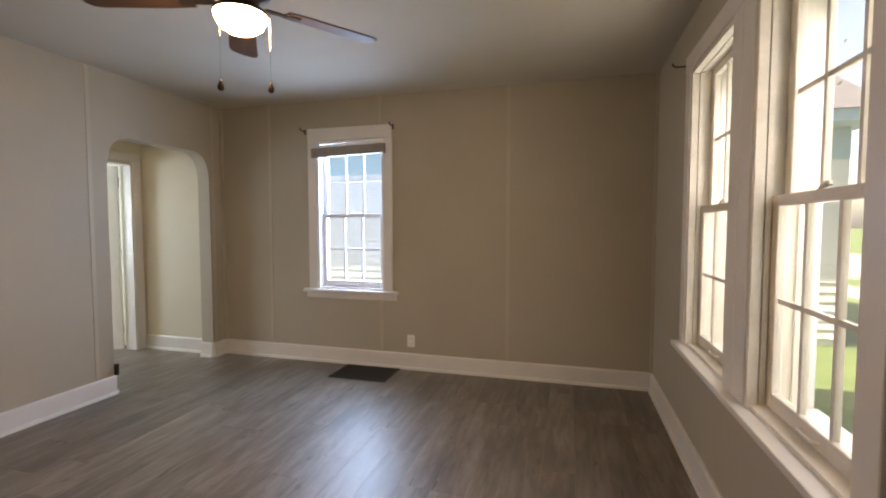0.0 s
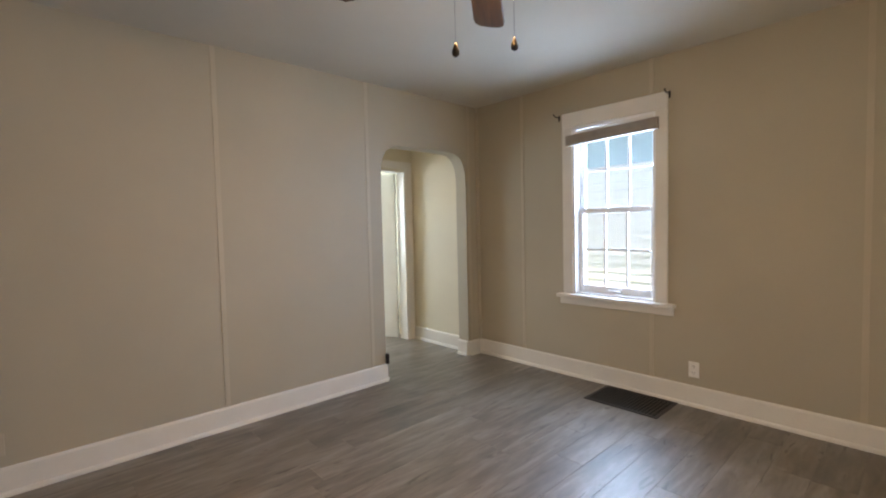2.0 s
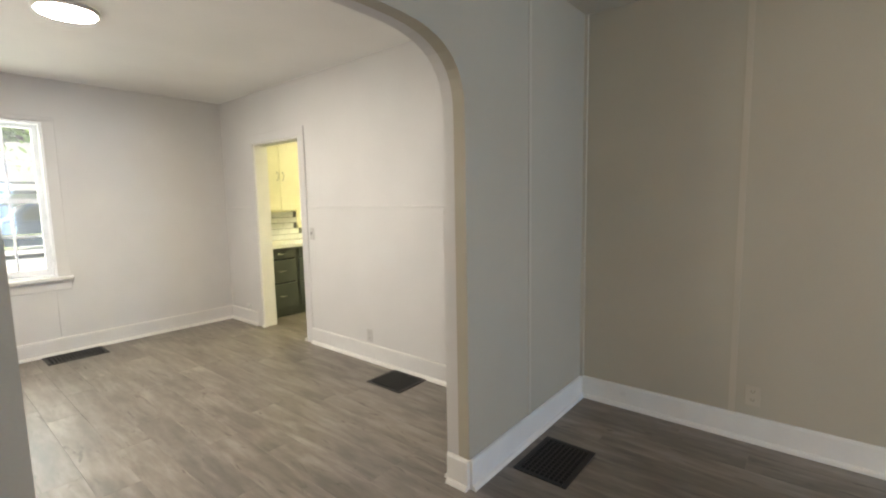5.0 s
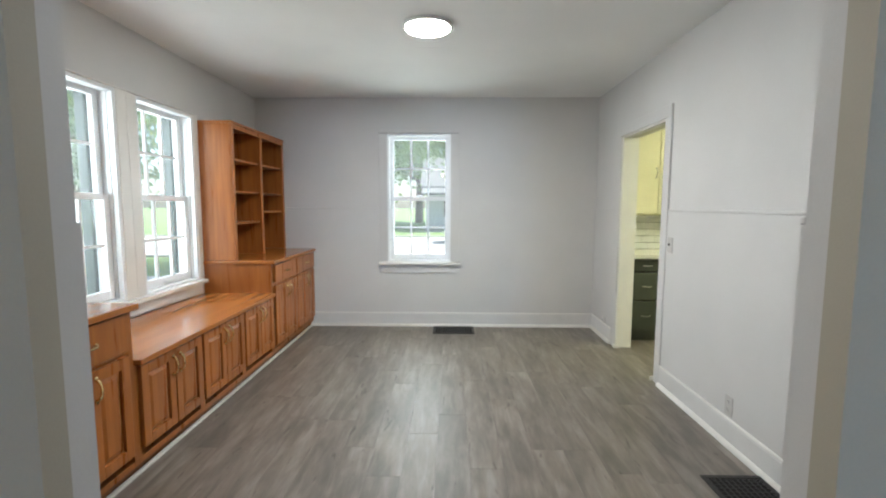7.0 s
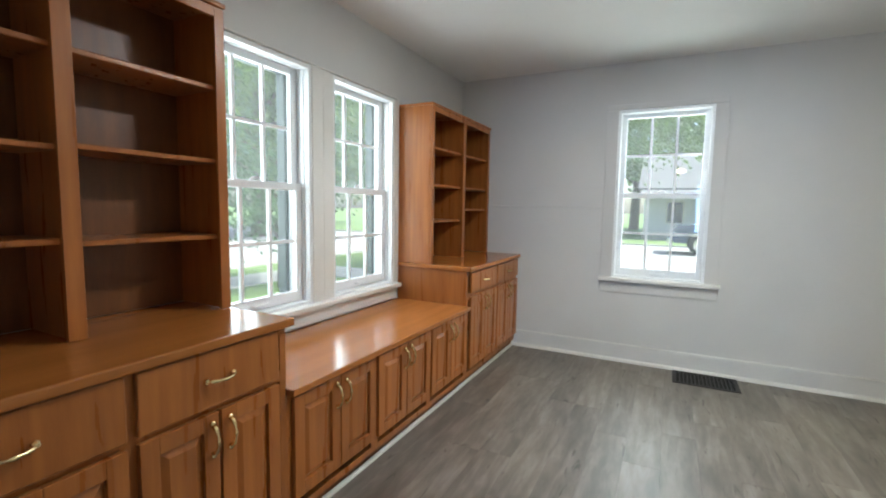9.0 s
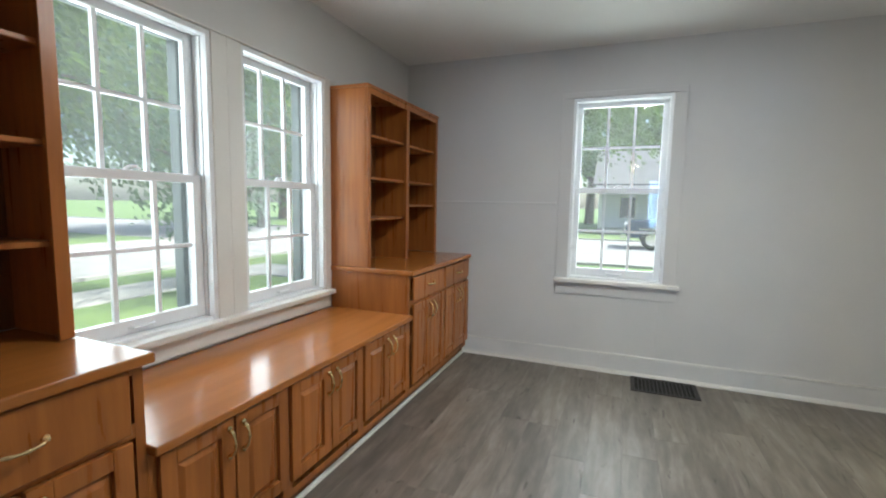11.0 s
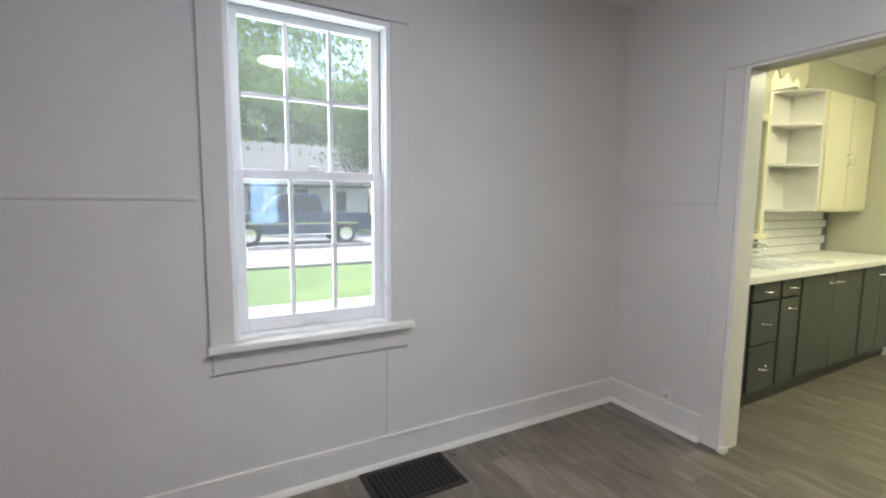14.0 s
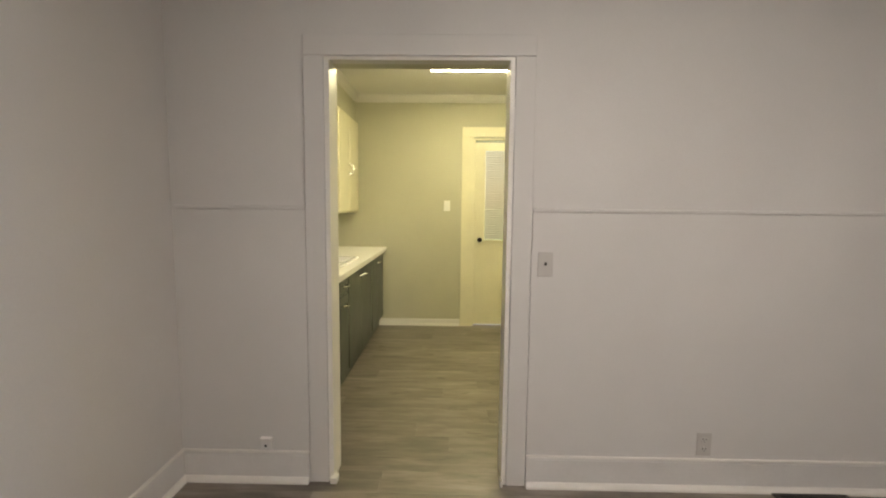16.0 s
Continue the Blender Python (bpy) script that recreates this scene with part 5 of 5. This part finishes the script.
house("house", pose(-3.5, -31.0, GZ, 0, 0, 0), 11.0, 8.0, 3.0, 5.4, "white lap-sided house with a porch across the street", SIDING,
      [(-3.6, 0.9, 1.0, 1.4, "window"), (-1.2, 0.35, 1.0, 2.05, "door"), (1.4, 0.9, 1.0, 1.4, "window"), (3.8, 0.9, 1.0, 1.4, "window")], True)
house("house", pose(13.5, -31.5, GZ, 0, 0, 0), 9.0, 8.0, 3.0, 5.2, "white house with a grey roof at the street corner", SIDING,
      [(-2.6, 0.9, 1.0, 1.4, "window"), (0.2, 0.3, 1.0, 2.05, "door"), (2.6, 0.9, 1.0, 1.4, "window")])
house("house", pose(27.5, -8.0, GZ, 0, 0, 90), 11.0, 8.0, 3.0, 5.2, "white house across the eastern street", SIDING,
      [(-3.4, 0.9, 1.0, 1.4, "window"), (-0.6, 0.3, 1.0, 2.05, "door"), (2.6, 0.9, 1.4, 1.4, "window")])
house("house", pose(27.5, 8.0, GZ, 0, 0, 90), 10.0, 8.0, 3.0, 5.2, "pale house across the eastern street", SIDING,
      [(-3.0, 0.9, 1.0, 1.4, "window"), (0.0, 0.3, 1.0, 2.05, "door"), (3.0, 0.9, 1.0, 1.4, "window")])
# neighbour close to the north window
nb = thing("neighbour_house", pose(-0.66, 8.1, GZ, 0, 0, 180), "white lap-sided neighbouring house with a pale blue eave", "house")
part("wall", boxes((-6, 6, -4.0, 0, 0, 3.0)), SIDING, nb)
for k in range(19):
    z = 0.1 + k * 0.13
    part("siding_board", prism(bmesh.new(), [(0.002, z), (0.024, z), (0.006, z + 0.128), (0.002, z + 0.128)], "x", -6, 6), SIDING, nb)
part("frieze_board", boxes((-6, 6, 0.002, 0.03, 2.575, 2.99)), BLUE, nb, "pale blue painted board")
part("eave", boxes((-6.2, 6.2, -4.0, 0.45, 3.001, 3.15)), BLUE, nb, "pale blue eave")
part("roof", prism(bmesh.new(), [(-4.2, 3.152), (0.5, 3.152), (-2.0, 4.6)], "x", -6.2, 6.2), ROOF, nb)
# fence down the street
fence = thing("fence", Matrix.Translation((-11.5, -27.5, GZ)), "red-brown board fence beside the house", "fence")
for k in range(22):
    part("board", boxes((-1.6 + k * 0.15, -1.46 + k * 0.15, -0.012, 0.012, 0.05, 1.6)), REDFENCE, fence)
part("rail", boxes((-1.65, 1.75, -0.05, -0.013, 0.4, 0.49)), REDFENCE, fence)
part("rail", boxes((-1.65, 1.75, -0.05, -0.013, 1.2, 1.29)), REDFENCE, fence)


def truck(m):
    """A crew-cab pickup, front towards local +x."""
    t = thing("pickup_truck", m, "dark blue pickup truck parked at the kerb", "truck")
    side = [(-2.75, 0.55), (-2.78, 1.08), (-2.70, 1.20), (-0.95, 1.20), (-0.93, 1.22), (0.95, 1.24), (1.10, 1.20), (2.45, 1.10), (2.66, 0.98), (2.72, 0.62), (2.60, 0.45), (2.18, 0.45)]
    for k in range(9):
        q = math.pi * k / 8
        side.append((1.72 + 0.46 * math.cos(q), 0.42 + 0.46 * math.sin(q)))
    side += [(1.26, 0.42), (-1.28, 0.42)]
    for k in range(9):
        q = math.pi * k / 8
        side.append((-1.74 + 0.46 * math.cos(q), 0.42 + 0.46 * math.sin(q)))
    side += [(-2.2, 0.5)]
    part("body", soft(prism(bmesh.new(), side, "y", -0.95, 0.95), 0.03, 2), CARPAINT, t)
    cab = [(-0.93, 1.221), (-0.80, 1.80), (-0.60, 1.90), (0.35, 1.90), (0.62, 1.80), (1.12, 1.221)]
    part("cab", soft(prism(bmesh.new(), cab, "y", -0.82, 0.82), 0.04, 2), CARPAINT, t)
    for s in (-1, 1):
        for pts in ([(-0.78, 1.27), (-0.68, 1.72), (-0.10, 1.76), (-0.10, 1.27)], [(0.0, 1.27), (0.0, 1.76), (0.40, 1.76), (0.56, 1.70), (0.90, 1.27)]):
            a, b = sorted((s * 0.815, s * 0.826))
            part("side_window", prism(bmesh.new(), pts, "y", a, b), CARGLASS, t)
        part("running_board", soft(boxes((-1.15, 1.15, *sorted((s * 0.90, s * 1.02)), 0.36, 0.42)), 0.015, 1), CHROME, t)
        part("side_trim", boxes((-2.2, 2.2, *sorted((s * 0.951, s * 0.965)), 0.78, 0.82)), CHROME, t)
        part("mirror", soft(boxes((0.80, 0.95, *sorted((s * 0.96, s * 1.16)), 1.24, 1.42)), 0.03, 2), CARPAINT, t)
        part("headlight", soft(boxes((2.60, 2.73, *sorted((s * 0.55, s * 0.90)), 0.82, 1.0)), 0.02, 1), PORCELAIN, t)
        part("taillight", boxes((-2.80, -2.74, *sorted((s * 0.80, s * 0.94)), 0.75, 1.10)), REDFENCE, t)
        for x in (1.72, -1.74):
            w = part("wheel", tube(bmesh.new(), [(x, s * 0.72, 0.40), (x, s * 0.75, 0.40), (x, s * 0.93, 0.40), (x, s * 0.96, 0.40)], [0.36, 0.40, 0.40, 0.36], 24), RUBBER, t, "", None, True)
            part("rim", tube(bmesh.new(), [(x, s * 0.955, 0.40), (x, s * 0.972, 0.40), (x, s * 0.975, 0.40)], [0.25, 0.24, 0.07], 18), CHROME, w)
    part("windscreen", prism(bmesh.new(), [(0.64, 1.79), (0.665, 1.79), (1.135, 1.25), (1.11, 1.25)], "y", -0.72, 0.72), CARGLASS, t)
    part("bumper", soft(boxes((2.66, 2.86, -0.95, 0.95, 0.42, 0.64)), 0.04, 2), CHROME, t)
    part("bumper", soft(boxes((-2.92, -2.76, -0.93, 0.93, 0.45, 0.62)), 0.03, 2), CHROME, t)
    part("grille", boxes((2.70, 2.735, -0.5, 0.5, 0.70, 1.0)), CHROME, t)


truck(pose(-2.25, -20.2, GZ + 0.012, 0, 0, 0))

# ---------- pieces: splashback tiles and floor planks ----------
splash = structure("splashback", boxes((XK + 0.002, -3.145, YS + 0.0005, YS + 0.004, 0.911, 1.297), (-2.415, XD - 0.135, YS + 0.0005, YS + 0.004, 0.911, 1.297), (-3.145, -2.415, YS + 0.0005, YS + 0.004, 0.911, 1.06)), GROUT, "white subway tile splashback with dark grout", "splashback")
tile_me = bpy.data.meshes.new("tile")
bm = soft(boxes((-0.0758, 0.0758, 0.0, 0.005, -0.0355, 0.0355)), 0.0015, 1)
bm.to_mesh(tile_me)
bm.free()
tile_me.materials.append(TILE)
for r in range(5):
    z = 0.911 + 0.039 + r * 0.0765
    x = XD - 0.135 - 0.0765 - (0.076 if r % 2 else 0)
    while x > XK + 0.08:
        if not (-3.145 - 0.07 < x < -2.415 + 0.07 and z > 1.02):
            t = new("tile", tile_me)
            t.parent = splash
            t.location = (x, YS + 0.0042, z)
        x -= 0.153

PW, PL = 0.181, 1.22
plank_me = bpy.data.meshes.new("plank")
bm = boxes((-PW / 2 + 0.0002, PW / 2 - 0.0002, -PL / 2 + 0.0002, PL / 2 - 0.0002, -0.009, 0.0))
bmesh.ops.bevel(bm, geom=[e for e in bm.edges if all(v.co.z > -0.001 for v in e.verts)], offset=0.0009, segments=1, affect="EDGES")
bm.to_mesh(plank_me)
bm.free()
plank_me.materials.append(PLANK)
rng = random.Random(21)


def floor_parts(x):
    """Stretches of y with floor at x."""
    if x > XD - 0.05:
        return [(YS, YN)]
    if x > XW - 0.05:
        return [(YS, -0.95), (YA0 - 0.06, YN)]
    return [(YS, -0.95), (1.8, YN)]


x = XE - PW / 2 + 0.03
while x > XK - 0.15:
    start = YN + 0.60 - rng.uniform(0.0, 1.2)
    for lo, hi in floor_parts(x):
        y = start
        while y > YS - 0.60:
            a, b = max(lo, y - PL / 2), min(hi, y + PL / 2)
            if b - a > 0.02:
                p = new("plank", plank_me)
                if b - a < PL - 0.002:
                    me = plank_me.copy()
                    for v in me.vertices:
                        v.co.y = min(max(v.co.y, a - y), b - y)
                    p.data = me
                p.parent = floor
                p.location = (x, y, 0.0)
            y -= PL
    x -= PW
